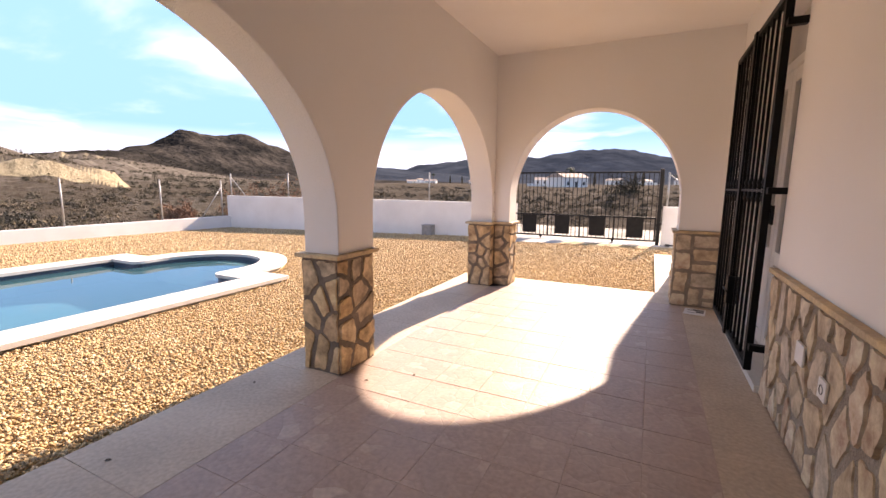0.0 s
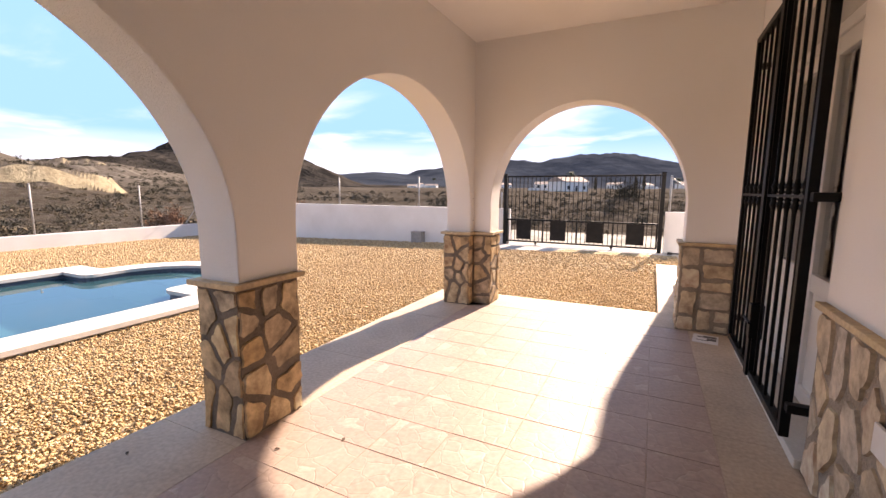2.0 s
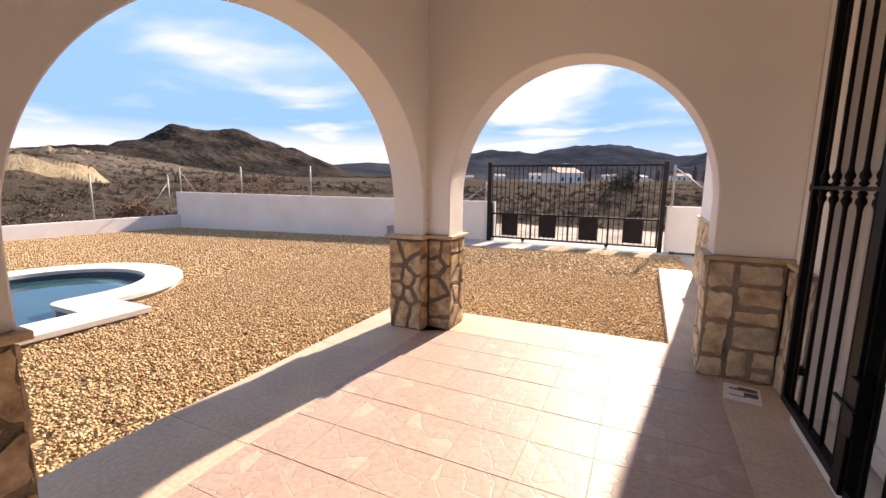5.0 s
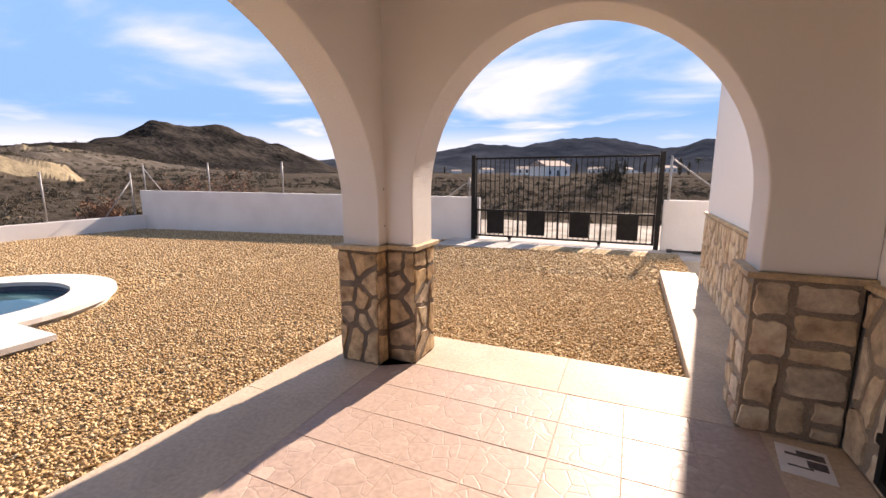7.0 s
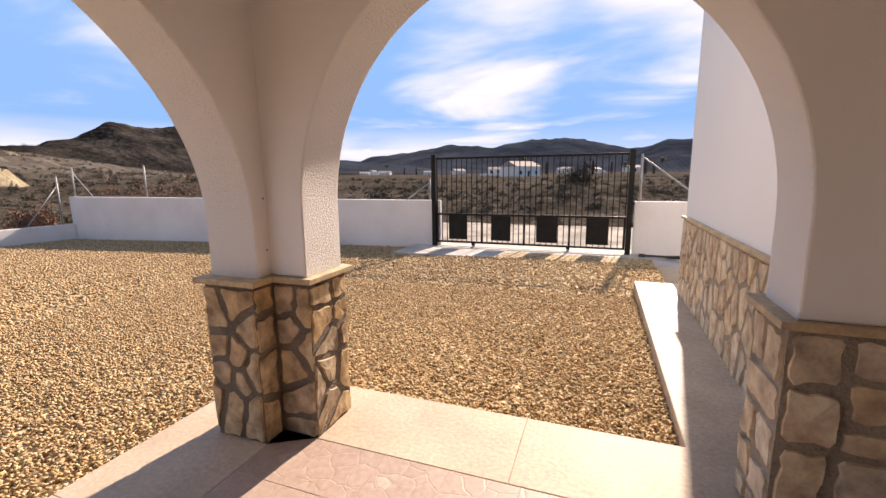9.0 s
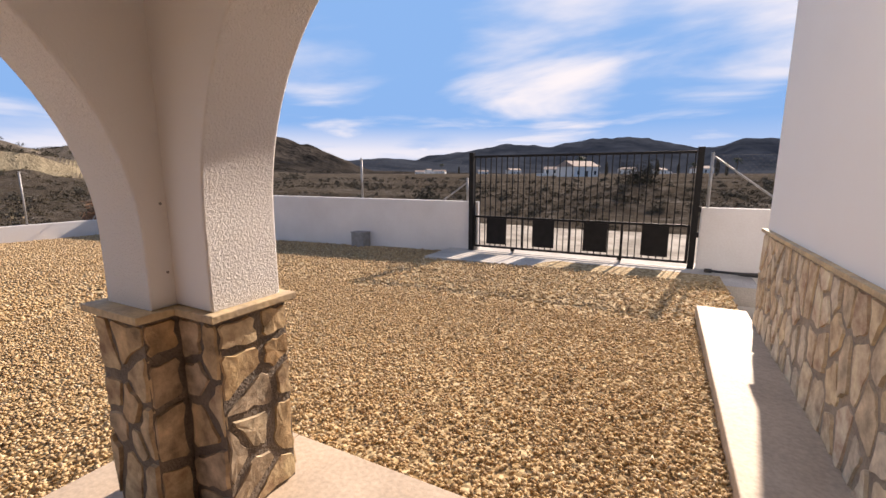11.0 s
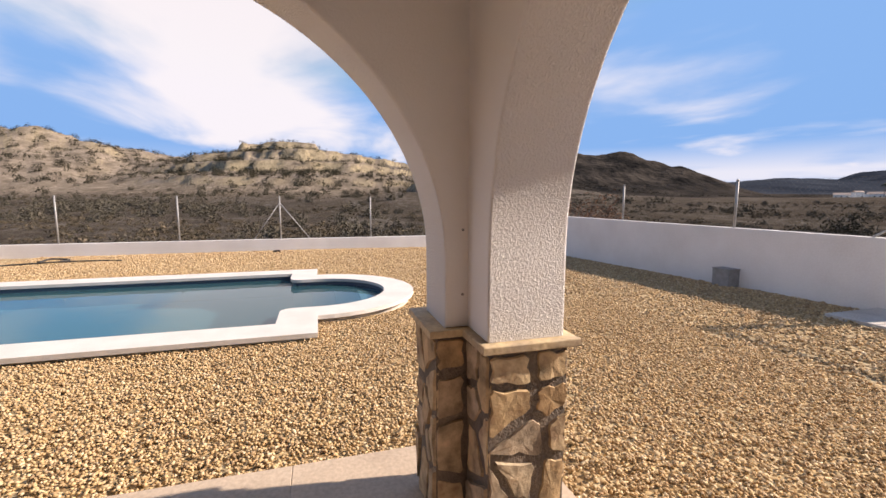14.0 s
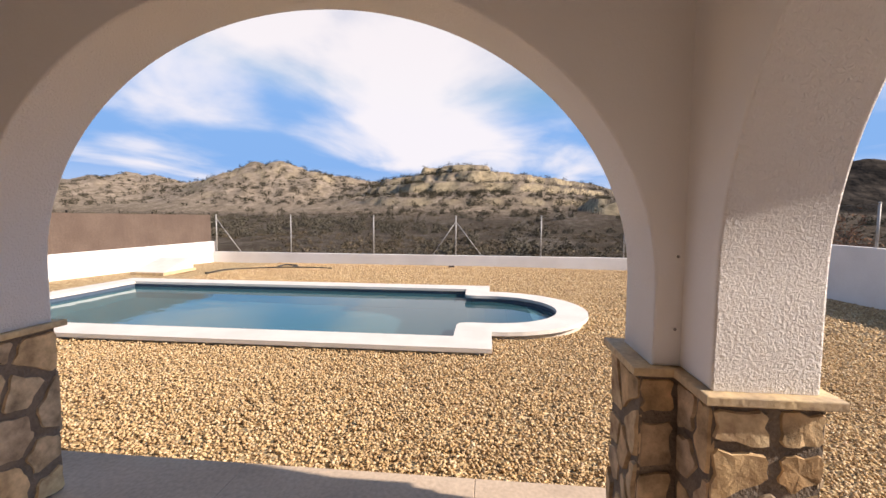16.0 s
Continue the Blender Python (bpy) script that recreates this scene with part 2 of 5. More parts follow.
def gravel_bed_material():
    m = bpy.data.materials.new("gravel_bed")
    m.use_nodes = True
    nt = m.node_tree
    N, L = nt.nodes.new, nt.links.new
    b = nt.nodes["Principled BSDF"]
    b.inputs["Roughness"].default_value, b.inputs["Specular IOR Level"].default_value = 0.9, 0.2
    tc = N("ShaderNodeTexCoord")
    v = N("ShaderNodeTexVoronoi"); v.inputs["Scale"].default_value = 26.0
    L(tc.outputs["Object"], v.inputs["Vector"])
    sepc = N("ShaderNodeSeparateColor"); L(v.outputs["Color"], sepc.inputs[0])
    r = N("ShaderNodeValToRGB")
    e = r.color_ramp.elements
    e[0].color, e[1].color = (0.22, 0.14, 0.07, 1), (0.58, 0.46, 0.28, 1)
    e.new(0.4).color = (0.36, 0.25, 0.12, 1)
    L(sepc.outputs[0], r.inputs[0]); L(r.outputs[0], b.inputs["Base Color"])
    bp = N("ShaderNodeBump"); bp.inputs["Strength"].default_value, bp.inputs["Distance"].default_value = 1.0, 0.015
    bp.invert = True
    L(v.outputs["Distance"], bp.inputs["Height"]); L(bp.outputs[0], b.inputs["Normal"])
    return m


def terrain_material():
    """Dry hillside: pale marl, dark scrub, bare yellow faces where it is steep."""
    m = bpy.data.materials.new("dry_hillside")
    m.use_nodes = True
    nt = m.node_tree
    N, L = nt.nodes.new, nt.links.new
    b = nt.nodes["Principled BSDF"]
    b.inputs["Roughness"].default_value, b.inputs["Specular IOR Level"].default_value = 1.0, 0.0
    geo = N("ShaderNodeNewGeometry")
    def noise_at(scale, detail=7.0, rough=0.6):
        n = N("ShaderNodeTexNoise")
        n.inputs["Scale"].default_value, n.inputs["Detail"].default_value, n.inputs["Roughness"].default_value = scale, detail, rough
        L(geo.outputs["Position"], n.inputs["Vector"])
        return n.outputs["Fac"]
    def ramp(src, lo, hi, a=(0, 0, 0), c=(1, 1, 1)):
        r = N("ShaderNodeValToRGB")
        r.color_ramp.elements[0].position, r.color_ramp.elements[1].position = lo, hi
        r.color_ramp.elements[0].color, r.color_ramp.elements[1].color = (*a, 1), (*c, 1)
        L(src, r.inputs[0])
        return r.outputs[0]
    def mixed(f, a, c):
        x = N("ShaderNodeMix"); x.data_type = "RGBA"
        L(f, x.inputs["Factor"])
        for k, v in (("A", a), ("B", c)):
            if isinstance(v, tuple):
                x.inputs[k].default_value = (*v, 1)
            else:
                L(v, x.inputs[k])
        return x.outputs["Result"]
    soil = ramp(noise_at(0.35), 0.35, 0.7, (0.058, 0.051, 0.044), (0.16, 0.138, 0.116))
    scrub = ramp(noise_at(1.1, 9.0, 0.75), 0.41, 0.50)
    patch = ramp(noise_at(0.02, 5.0), 0.30, 0.60)
    high = N("ShaderNodeMapRange"); high.inputs[1].default_value, high.inputs[2].default_value = 0.6, 3.2
    sepz = N("ShaderNodeSeparateXYZ"); L(geo.outputs["Position"], sepz.inputs[0]); L(sepz.outputs[2], high.inputs[0])
    dry = ramp(noise_at(0.22, 9.0, 0.75), 0.36, 0.64, (0.17, 0.138, 0.105), (0.42, 0.345, 0.265))
    # low field walls and plough lines of pale soil
    lie = N("ShaderNodeMapping"); lie.inputs["Scale"].default_value = (0.022, 0.17, 0.0); lie.inputs["Rotation"].default_value = (0, 0, radians(14))
    L(geo.outputs["Position"], lie.inputs[0])
    lines = N("ShaderNodeTexNoise"); lines.inputs["Scale"].default_value, lines.inputs["Detail"].default_value = 1.0, 5.0
    L(lie.outputs[0], lines.inputs["Vector"])
    soil = mixed(ramp(lines.outputs["Fac"], 0.53, 0.60), soil, (0.17, 0.152, 0.130))
    # the hills south of the track are bare and pale, those north of it dark with scrub
    line = N("ShaderNodeVectorMath"); line.operation = "DOT_PRODUCT"; line.inputs[1].default_value = (0.16, 1.0, 0.0)
    L(geo.outputs["Position"], line.inputs[0])
    bare = N("ShaderNodeMapRange"); bare.interpolation_type = "SMOOTHSTEP"
    for i, v in enumerate((-14.0, 14.0, 1.0, 0.12)):
        bare.inputs[1 + i].default_value = v
    L(line.outputs["Value"], bare.inputs[0])
    pale = N("ShaderNodeMath"); pale.operation = "MULTIPLY"
    L(high.outputs[0], pale.inputs[0]); L(bare.outputs[0], pale.inputs[1])
    soil = mixed(pale.outputs[0], soil, dry)
    thin = N("ShaderNodeMapRange"); thin.inputs[1].default_value, thin.inputs[2].default_value = 0.8, 6.0
    thin.inputs[3].default_value, thin.inputs[4].default_value = 0.88, 0.30
    L(sepz.outputs[2], thin.inputs[0])
    both = N("ShaderNodeMix"); both.data_type, both.blend_type = "RGBA", "MULTIPLY"; both.inputs["Factor"].default_value = 0.35
    L(scrub, both.inputs["A"]); L(patch, both.inputs["B"])
    green = ramp(noise_at(3.0, 6.0, 0.7), 0.35, 0.65, (0.028, 0.022, 0.016), (0.085, 0.066, 0.046))
    cover = N("ShaderNodeMath"); cover.operation = "MULTIPLY"
    L(both.outputs["Result"], cover.inputs[0]); L(thin.outputs[0], cover.inputs[1])
    col = mixed(cover.outputs[0], soil, green)
    sepn = N("ShaderNodeSeparateXYZ"); L(geo.outputs["True Normal"], sepn.inputs[0])
    steep = ramp(sepn.outputs[2], 0.78, 0.91, (1, 1, 1), (0, 0, 0))
    cliff = ramp(noise_at(0.6, 8.0, 0.7), 0.35, 0.65, (0.21, 0.17, 0.11), (0.42, 0.345, 0.225))
    col = mixed(steep, col, cliff)
    L(col, b.inputs["Base Color"])
    bp = N("ShaderNodeBump"); bp.inputs["Strength"].default_value, bp.inputs["Distance"].default_value = 0.8, 0.5
    L(noise_at(1.2, 8.0, 0.7), bp.inputs["Height"]); L(bp.outputs[0], b.inputs["Normal"])
    return m


def water_material():
    m = bpy.data.materials.new("pool_water")
    m.use_nodes = True
    nt = m.node_tree
    N, L = nt.nodes.new, nt.links.new
    b = nt.nodes["Principled BSDF"]
    b.inputs["Base Color"].default_value = (0.045, 0.132, 0.156, 1)
    b.inputs["Roughness"].default_value, b.inputs["IOR"].default_value = 0.02, 1.33
    b.inputs["Transmission Weight"].default_value = 0.5
    tc, n = N("ShaderNodeTexCoord"), N("ShaderNodeTexNoise")
    n.inputs["Scale"].default_value, n.inputs["Detail"].default_value = 2.5, 3.0
    L(tc.outputs["Object"], n.inputs["Vector"])
    bp = N("ShaderNodeBump"); bp.inputs["Strength"].default_value, bp.inputs["Distance"].default_value = 0.25, 0.012
    L(n.outputs["Fac"], bp.inputs["Height"]); L(bp.outputs[0], b.inputs["Normal"])
    return m


def glass_material():
    m = bpy.data.materials.new("glass")
    m.use_nodes = True
    b = m.node_tree.nodes["Principled BSDF"]
    b.inputs["Base Color"].default_value = (0.9, 0.94, 0.94, 1)
    b.inputs["Roughness"].default_value, b.inputs["Transmission Weight"].default_value = 0.01, 1.0
    return m


WHITE = stucco_material("white_render", (0.84, 0.81, 0.775), 0.0036)
OUTER = stucco_material("outer_render", (0.89, 0.885, 0.88), 0.0008)
SMOOTH = stucco_material("smooth_render", (0.88, 0.86, 0.83), 0.0005)
CEILING = material("ceiling_paint", (0.88, 0.855, 0.82), 0.85, second=(0.85, 0.82, 0.78), scale=1.5, grain=0.08, bump=0.001, bump_scale=90)
WALL_WHITE = material("garden_wall_paint", (0.76, 0.735, 0.71), 0.85, second=(0.68, 0.65, 0.62), scale=1.2, grain=0.15, bump=0.003, bump_scale=35)
STONE = ramp_material("quarry_stone", [(0.40, 0.265, 0.14), (0.55, 0.41, 0.245), (0.45, 0.36, 0.25), (0.60, 0.44, 0.25), (0.40, 0.315, 0.225), (0.50, 0.33, 0.16), (0.60, 0.49, 0.34)], 0.8, False, 9.0, 0.6, 0.012)
PALE_STONE = ramp_material("pale_quarry_stone", [(0.46, 0.37, 0.26), (0.60, 0.49, 0.35), (0.52, 0.40, 0.26), (0.66, 0.55, 0.41), (0.48, 0.41, 0.32), (0.58, 0.45, 0.29)], 0.8, False, 9.0, 0.5, 0.010)
PALE_MORTAR = material("pale_mortar", (0.34, 0.285, 0.225), 0.95, second=(0.25, 0.207, 0.163), scale=7, grain=0.4, bump=0.008, bump_scale=90)
MORTAR = material("grey_mortar", (0.215, 0.17, 0.13), 0.95, second=(0.14, 0.112, 0.088), scale=7, grain=0.4, bump=0.008, bump_scale=90)
CAPSTONE = material("capstone", (0.62, 0.47, 0.265), 0.7, second=(0.42, 0.32, 0.21), scale=6, grain=0.4, bump=0.003, bump_scale=50)
TILE = tile_material()
GROUT = material("grout", (0.47, 0.365, 0.30), 0.95, second=(0.39, 0.30, 0.245), scale=3, grain=0.4, bump=0.002, bump_scale=150)
SLAB = material("porch_edge_slab", (0.56, 0.45, 0.34), 0.62, second=(0.45, 0.355, 0.265), scale=2.2, grain=0.35, bump=0.0015, bump_scale=45, rand=0.05, spec=0.3)
CONCRETE = material("concrete", (0.56, 0.52, 0.47), 0.9, second=(0.42, 0.385, 0.345), scale=2.0, grain=0.4, bump=0.004, bump_scale=60)
COPING = material("pool_coping_stone", (0.68, 0.64, 0.59), 0.75, second=(0.60, 0.565, 0.515), scale=3, grain=0.2, bump=0.002, bump_scale=80, rand=0.04)
POOL_TILE = material("pool_mosaic", (0.24, 0.44, 0.51), 0.4, second=(0.19, 0.38, 0.45), scale=25, grain=0.4, bump=0.001, bump_scale=90)
STEP_TILE = material("pale_step_mosaic", (0.50, 0.62, 0.68), 0.4, second=(0.42, 0.55, 0.62), scale=25, grain=0.3, bump=0.001, bump_scale=90)
BAND_TILE = material("waterline_mosaic", (0.055, 0.075, 0.115), 0.3, second=(0.10, 0.125, 0.17), scale=40, grain=0.4, bump=0.001, bump_scale=90)
WATER = water_material()
GLASS = glass_material()
IRON = material("black_iron", (0.007, 0.0065, 0.0068), 0.45, second=(0.004, 0.004, 0.004), scale=12, grain=0.2, bump=0.0006, bump_scale=220, spec=0.14)
GATE_IRON = material("charcoal_iron", (0.012, 0.011, 0.011), 0.55, second=(0.007, 0.0065, 0.0065), scale=9, grain=0.2, bump=0.0006, bump_scale=200, spec=0.2)
ZINC = material("galvanised_steel", (0.42, 0.41, 0.395), 0.55, 0.35, second=(0.32, 0.31, 0.30), scale=8, grain=0.2)
WIRE = material("weathered_wire", (0.20, 0.195, 0.185), 0.6, 0.3, second=(0.14, 0.135, 0.13), scale=8, grain=0.2)
SCREEN = material("brown_mesh_fabric", (0.12, 0.085, 0.065), 0.9, second=(0.095, 0.065, 0.05), scale=1.5, grain=0.3, bump=0.003, bump_scale=25)
PVC = material("white_door_frame", (0.74, 0.73, 0.71), 0.4, second=(0.68, 0.67, 0.65), scale=3, grain=0.1)
SHUTTER = material("grey_shutter_box", (0.50, 0.48, 0.45), 0.5, second=(0.44, 0.42, 0.40), scale=3, grain=0.1)
PLASTIC = material("white_plastic", (0.78, 0.76, 0.72), 0.35, second=(0.72, 0.70, 0.66), scale=6, grain=0.1)
GREYBOX = material("grey_block", (0.30, 0.29, 0.28), 0.85, second=(0.23, 0.22, 0.21), scale=10, grain=0.3, bump=0.003, bump_scale=70)
RUBBER = material("black_hose", (0.025, 0.024, 0.023), 0.6, second=(0.04, 0.036, 0.03), scale=12, grain=0.2)
PAPER = material("paper", (0.74, 0.73, 0.72), 0.7, second=(0.66, 0.65, 0.65), scale=10, grain=0.1)
INK = material("dark_ink", (0.06, 0.055, 0.06), 0.6, second=(0.12, 0.11, 0.11), scale=40, grain=0.2)
LEAF_DRY = material("dry_leaf", (0.10, 0.06, 0.03), 0.8, second=(0.06, 0.035, 0.02), scale=40, grain=0.3)
BED = gravel_bed_material()
PEBBLE = ramp_material("gravel_stone", [(0.61, 0.455, 0.27), (0.37, 0.245, 0.125), (0.57, 0.405, 0.21), (0.67, 0.53, 0.35), (0.44, 0.29, 0.14), (0.60, 0.43, 0.235), (0.26, 0.17, 0.095), (0.50, 0.345, 0.17)], 0.85, True, 40.0, 0.3)
TERRAIN = terrain_material()
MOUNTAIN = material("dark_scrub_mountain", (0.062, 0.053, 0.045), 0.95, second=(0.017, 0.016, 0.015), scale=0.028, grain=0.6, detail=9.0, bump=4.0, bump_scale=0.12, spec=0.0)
# blue-grey base colour carries the distance haze of the farthest range
FAR_HILL = material("haze_tinted_far_hills", (0.050, 0.058, 0.072), 1.0, second=(0.026, 0.032, 0.043), scale=0.006, grain=0.4, bump=8.0, bump_scale=0.02, spec=0.0)
SHRUB = ramp_material("scrub_leaves", [(0.046, 0.040, 0.026), (0.13, 0.10, 0.068), (0.075, 0.064, 0.040), (0.20, 0.155, 0.105), (0.055, 0.05, 0.03), (0.11, 0.080, 0.054)], 0.9, True, 3.0, 0.3, 0.0, 0.02)
DARK_SHRUB = material("hill_bush_leaves", (0.068, 0.060, 0.038), 0.9, second=(0.040, 0.036, 0.024), scale=0.2, grain=0.3, bump_scale=2.0, spec=0.1)
OLIVE_BUSH = ramp_material("olive_bush_leaves", [(0.066, 0.060, 0.043), (0.12, 0.106, 0.078), (0.088, 0.078, 0.056), (0.15, 0.125, 0.092)], 0.9, True, 2.0, 0.3, 0.0, 0.02)
RED_SHRUB = material("rust_brown_twigs", (0.27, 0.145, 0.085), 0.9, second=(0.17, 0.095, 0.06), scale=1.5, grain=0.3, bump_scale=4.0, spec=0.1)
TRACK = material("pale_dirt_track", (0.36, 0.32, 0.265), 0.95, second=(0.17, 0.145, 0.112), scale=1.4, grain=0.4, bump=0.03, bump_scale=6)
VILLA_WALL = material("villa_wall_paint", (0.78, 0.76, 0.72), 0.9, second=(0.70, 0.68, 0.64), scale=0.6, grain=0.1)
VILLA_ROOF = material("villa_roof_tiles", (0.42, 0.33, 0.27), 0.9, second=(0.34, 0.25, 0.20), scale=1.5, grain=0.3)
DARK_PANE = material("dark_window", (0.05, 0.055, 0.06), 0.15, second=(0.03, 0.032, 0.035), scale=1.0, grain=0.1)
BARK = material("bark", (0.16, 0.12, 0.09), 0.95, second=(0.10, 0.075, 0.055), scale=3, grain=0.4)
FROND = material("palm_fronds", (0.06, 0.075, 0.03), 0.8, second=(0.04, 0.05, 0.022), scale=2, grain=0.3)
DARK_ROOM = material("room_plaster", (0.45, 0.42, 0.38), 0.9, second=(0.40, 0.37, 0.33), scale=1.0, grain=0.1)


# ---- building helpers ----
def thing(name, loc, label="", category="", group="", kind=""):
    ob = new(name)
    ob.location = loc
    ob.empty_display_size = 0.2
    return tagged(ob, label, category, group, kind)


def finish(bm, name, mat, smooth=False):
    bmesh.ops.recalc_face_normals(bm, faces=bm.faces[:])
    me = bpy.data.meshes.new(name)
    bm.to_mesh(me)
    bm.free()
    me.materials.append(mat)
    if smooth:
        for p in me.polygons:
            p.use_smooth = True
    return me


def part(name, bm, mat, parent=None, label="", smooth=False):
    """Links a bmesh as one mesh object under a thing or a part; its points are in that thing's own space."""
    ob = new(name, finish(bm, name, mat, smooth))
    ob.parent = parent
    return tagged(ob, label)


def block(x0, x1, y0, y1, z0, z1, bevel=0.0, bm=None):
    """A box, with softened edges if wanted."""
    bm = bm or bmesh.new()
    r = bmesh.ops.create_cube(bm, size=1.0)
    for v in r["verts"]:
        v.co = Vector(((x0 + x1) / 2 + v.co.x * (x1 - x0), (y0 + y1) / 2 + v.co.y * (y1 - y0), (z0 + z1) / 2 + v.co.z * (z1 - z0)))
    if bevel:
        edges = list({e for v in r["verts"] for e in v.link_edges})
        bmesh.ops.bevel(bm, geom=edges, offset=bevel, segments=2, affect="EDGES", profile=0.5)
    return bm


def rod(a, b, radius, sides=8, bm=None, radius2=None):
    """A round bar from a to b."""
    bm = bm or bmesh.new()
    a, b = Vector(a), Vector(b)
    q = (b - a).to_track_quat("Z", "Y").to_matrix().to_4x4()
    bmesh.ops.create_cone(bm, cap_ends=True, segments=sides, radius1=radius, radius2=radius if radius2 is None else radius2, depth=(b - a).length, matrix=Matrix.Translation((a + b) / 2) @ q)
    return bm


def lathe(profile, centre, sides=10, bm=None):
    """A turned solid about the z axis from (radius, height) pairs."""
    bm = bm or bmesh.new()
    rings = []
    for r, z in profile:
        rings.append([bm.verts.new((centre[0] + r * math.cos(k * math.tau / sides), centre[1] + r * math.sin(k * math.tau / sides), centre[2] + z)) for k in range(sides)])
    for lo, hi in zip(rings, rings[1:]):
        for k in range(sides):
            bm.faces.new((lo[k], lo[(k + 1) % sides], hi[(k + 1) % sides], hi[k]))
    bm.faces.new(rings[0][::-1])
    bm.faces.new(rings[-1])
    return bm


def extrude_outline(pts, place, depth, bm=None, bevel=0.0):
    """An outline (u, v) laid by place(u, v, n), and pushed from n = 0 to n = depth."""
    bm = bm or bmesh.new()
    a = [bm.verts.new(place(u, v, 0)) for u, v in pts]
    b = [bm.verts.new(place(u, v, depth)) for u, v in pts]
    f0, f1 = bm.faces.new(a), bm.faces.new(b[::-1])
    n = len(pts)
    for i in range(n):
        bm.faces.new((a[i], b[i], b[(i + 1) % n], a[(i + 1) % n]))
    if bevel:
        bmesh.ops.recalc_face_normals(bm, faces=bm.faces[:])
        bmesh.ops.bevel(bm, geom=list(f0.edges) + list(f1.edges), offset=bevel, segments=2, affect="EDGES", profile=0.5)
    bmesh.ops.triangulate(bm, faces=[f for f in bm.faces if len(f.verts) > 4])
    return bm


def tube(points, radius, sides=8, bm=None):
    """A bent pipe through the points."""
    bm = bm or bmesh.new()
    pts = [Vector(p) for p in points]
    rings = []
    for i, p in enumerate(pts):
        d = (pts[min(i + 1, len(pts) - 1)] - pts[max(i - 1, 0)]).normalized()
        q = d.to_track_quat("Z", "Y").to_matrix()
        rings.append([bm.verts.new(p + q @ Vector((radius * math.cos(k * math.tau / sides), radius * math.sin(k * math.tau / sides), 0))) for k in range(sides)])
    for lo, hi in zip(rings, rings[1:]):
        for k in range(sides):
            bm.faces.new((lo[k], lo[(k + 1) % sides], hi[(k + 1) % sides], hi[k]))
    bm.faces.new(rings[0][::-1]); bm.faces.new(rings[-1])
    return bm


def clip(poly, px, py, nx, ny):
    """Keeps the part of a polygon where (p - (px, py)) . n <= 0."""
    out = []
    for i in range(len(poly)):
        a, b = poly[i], poly[(i + 1) % len(poly)]
        da = (a[0] - px) * nx + (a[1] - py) * ny
        db = (b[0] - px) * nx + (b[1] - py) * ny
        if da <= 0:
            out.append(a)
        if (da <= 0) != (db <= 0):
            k = da / (da - db)
            out.append((a[0] + k * (b[0] - a[0]), a[1] + k * (b[1] - a[1])))
    return out


def crazy_cells(w, h, size, aspect, joint, rng):
    """Irregular stones that fill a w by h face, with a joint between them; aspect over 1 makes them tall."""
    count = max(2, round(w * h / (size * size)))
    seeds, tries, gap = [], 0, 0.74 * size
    while len(seeds) < count and tries < 4000:
        tries += 1
        q = (rng.uniform(0.02, w - 0.02), rng.uniform(0.02, h - 0.02))
        if tries % 60 == 0:
            gap *= 0.95
        if all(math.hypot((q[0] - a) * math.sqrt(aspect), (q[1] - b) / math.sqrt(aspect)) > gap for a, b in seeds):
            seeds.append(q)
    cells = []
    for i, (px, py) in enumerate(seeds):
        cell = [(0.006, 0.004), (w - 0.006, 0.004), (w - 0.006, h - 0.012), (0.006, h - 0.012)]
        for j, (qx, qy) in enumerate(seeds):
            if i == j:
                continue
            dx, dy = (qx - px) * aspect, (qy - py) / aspect
            n = math.hypot(dx, dy)
            if n < 1e-6:
                continue
            jt = joint * rng.uniform(0.55, 2.1) / 2
            cell = clip(cell, (px + qx) / 2 - dx / n * jt, (py + qy) / 2 - dy / n * jt, dx / n, dy / n)
            if len(cell) < 3:
                break
        if len(cell) >= 3:
            area = abs(sum(a[0] * b[1] - b[0] * a[1] for a, b in zip(cell, cell[1:] + cell[:1]))) / 2
            if area > 0.0008:
                cells.append(cell)
    return cells


def block_cells(w, h, size, joint, rng):
    """Roughly squared blocks: the face is split again and again, and the corners are knocked about."""
    todo, cells = [(0.004, 0.004, w - 0.004, h - 0.008)], []
    while todo:
        x0, y0, x1, y1 = todo.pop()
        a, b = x1 - x0, y1 - y0
        if a * b < size * size * rng.uniform(0.7, 1.6) and max(a, b) < size * 1.9:
            j = [joint * rng.uniform(0.35, 0.8) for _ in range(4)]
            k = lambda: rng.uniform(-0.010, 0.010)
            cell = [(x0 + j[0] + k(), y0 + j[1] + k()), (x1 - j[2] + k(), y0 + j[1] + k()), (x1 - j[2] + k(), y1 - j[3] + k()), (x0 + j[0] + k(), y1 - j[3] + k())]
            cells.append([(min(w - 0.004, max(0.004, x)), min(h - 0.01, max(0.003, y))) for x, y in cell])
        elif a > b * rng.uniform(0.6, 1.5):
            m = x0 + a * rng.uniform(0.36, 0.64)
            todo += [(x0, y0, m, y1), (m, y0, x1, y1)]
        else:
            m = y0 + b * rng.uniform(0.36, 0.64)
            todo += [(x0, y0, x1, m), (x0, m, x1, y1)]
    return cells


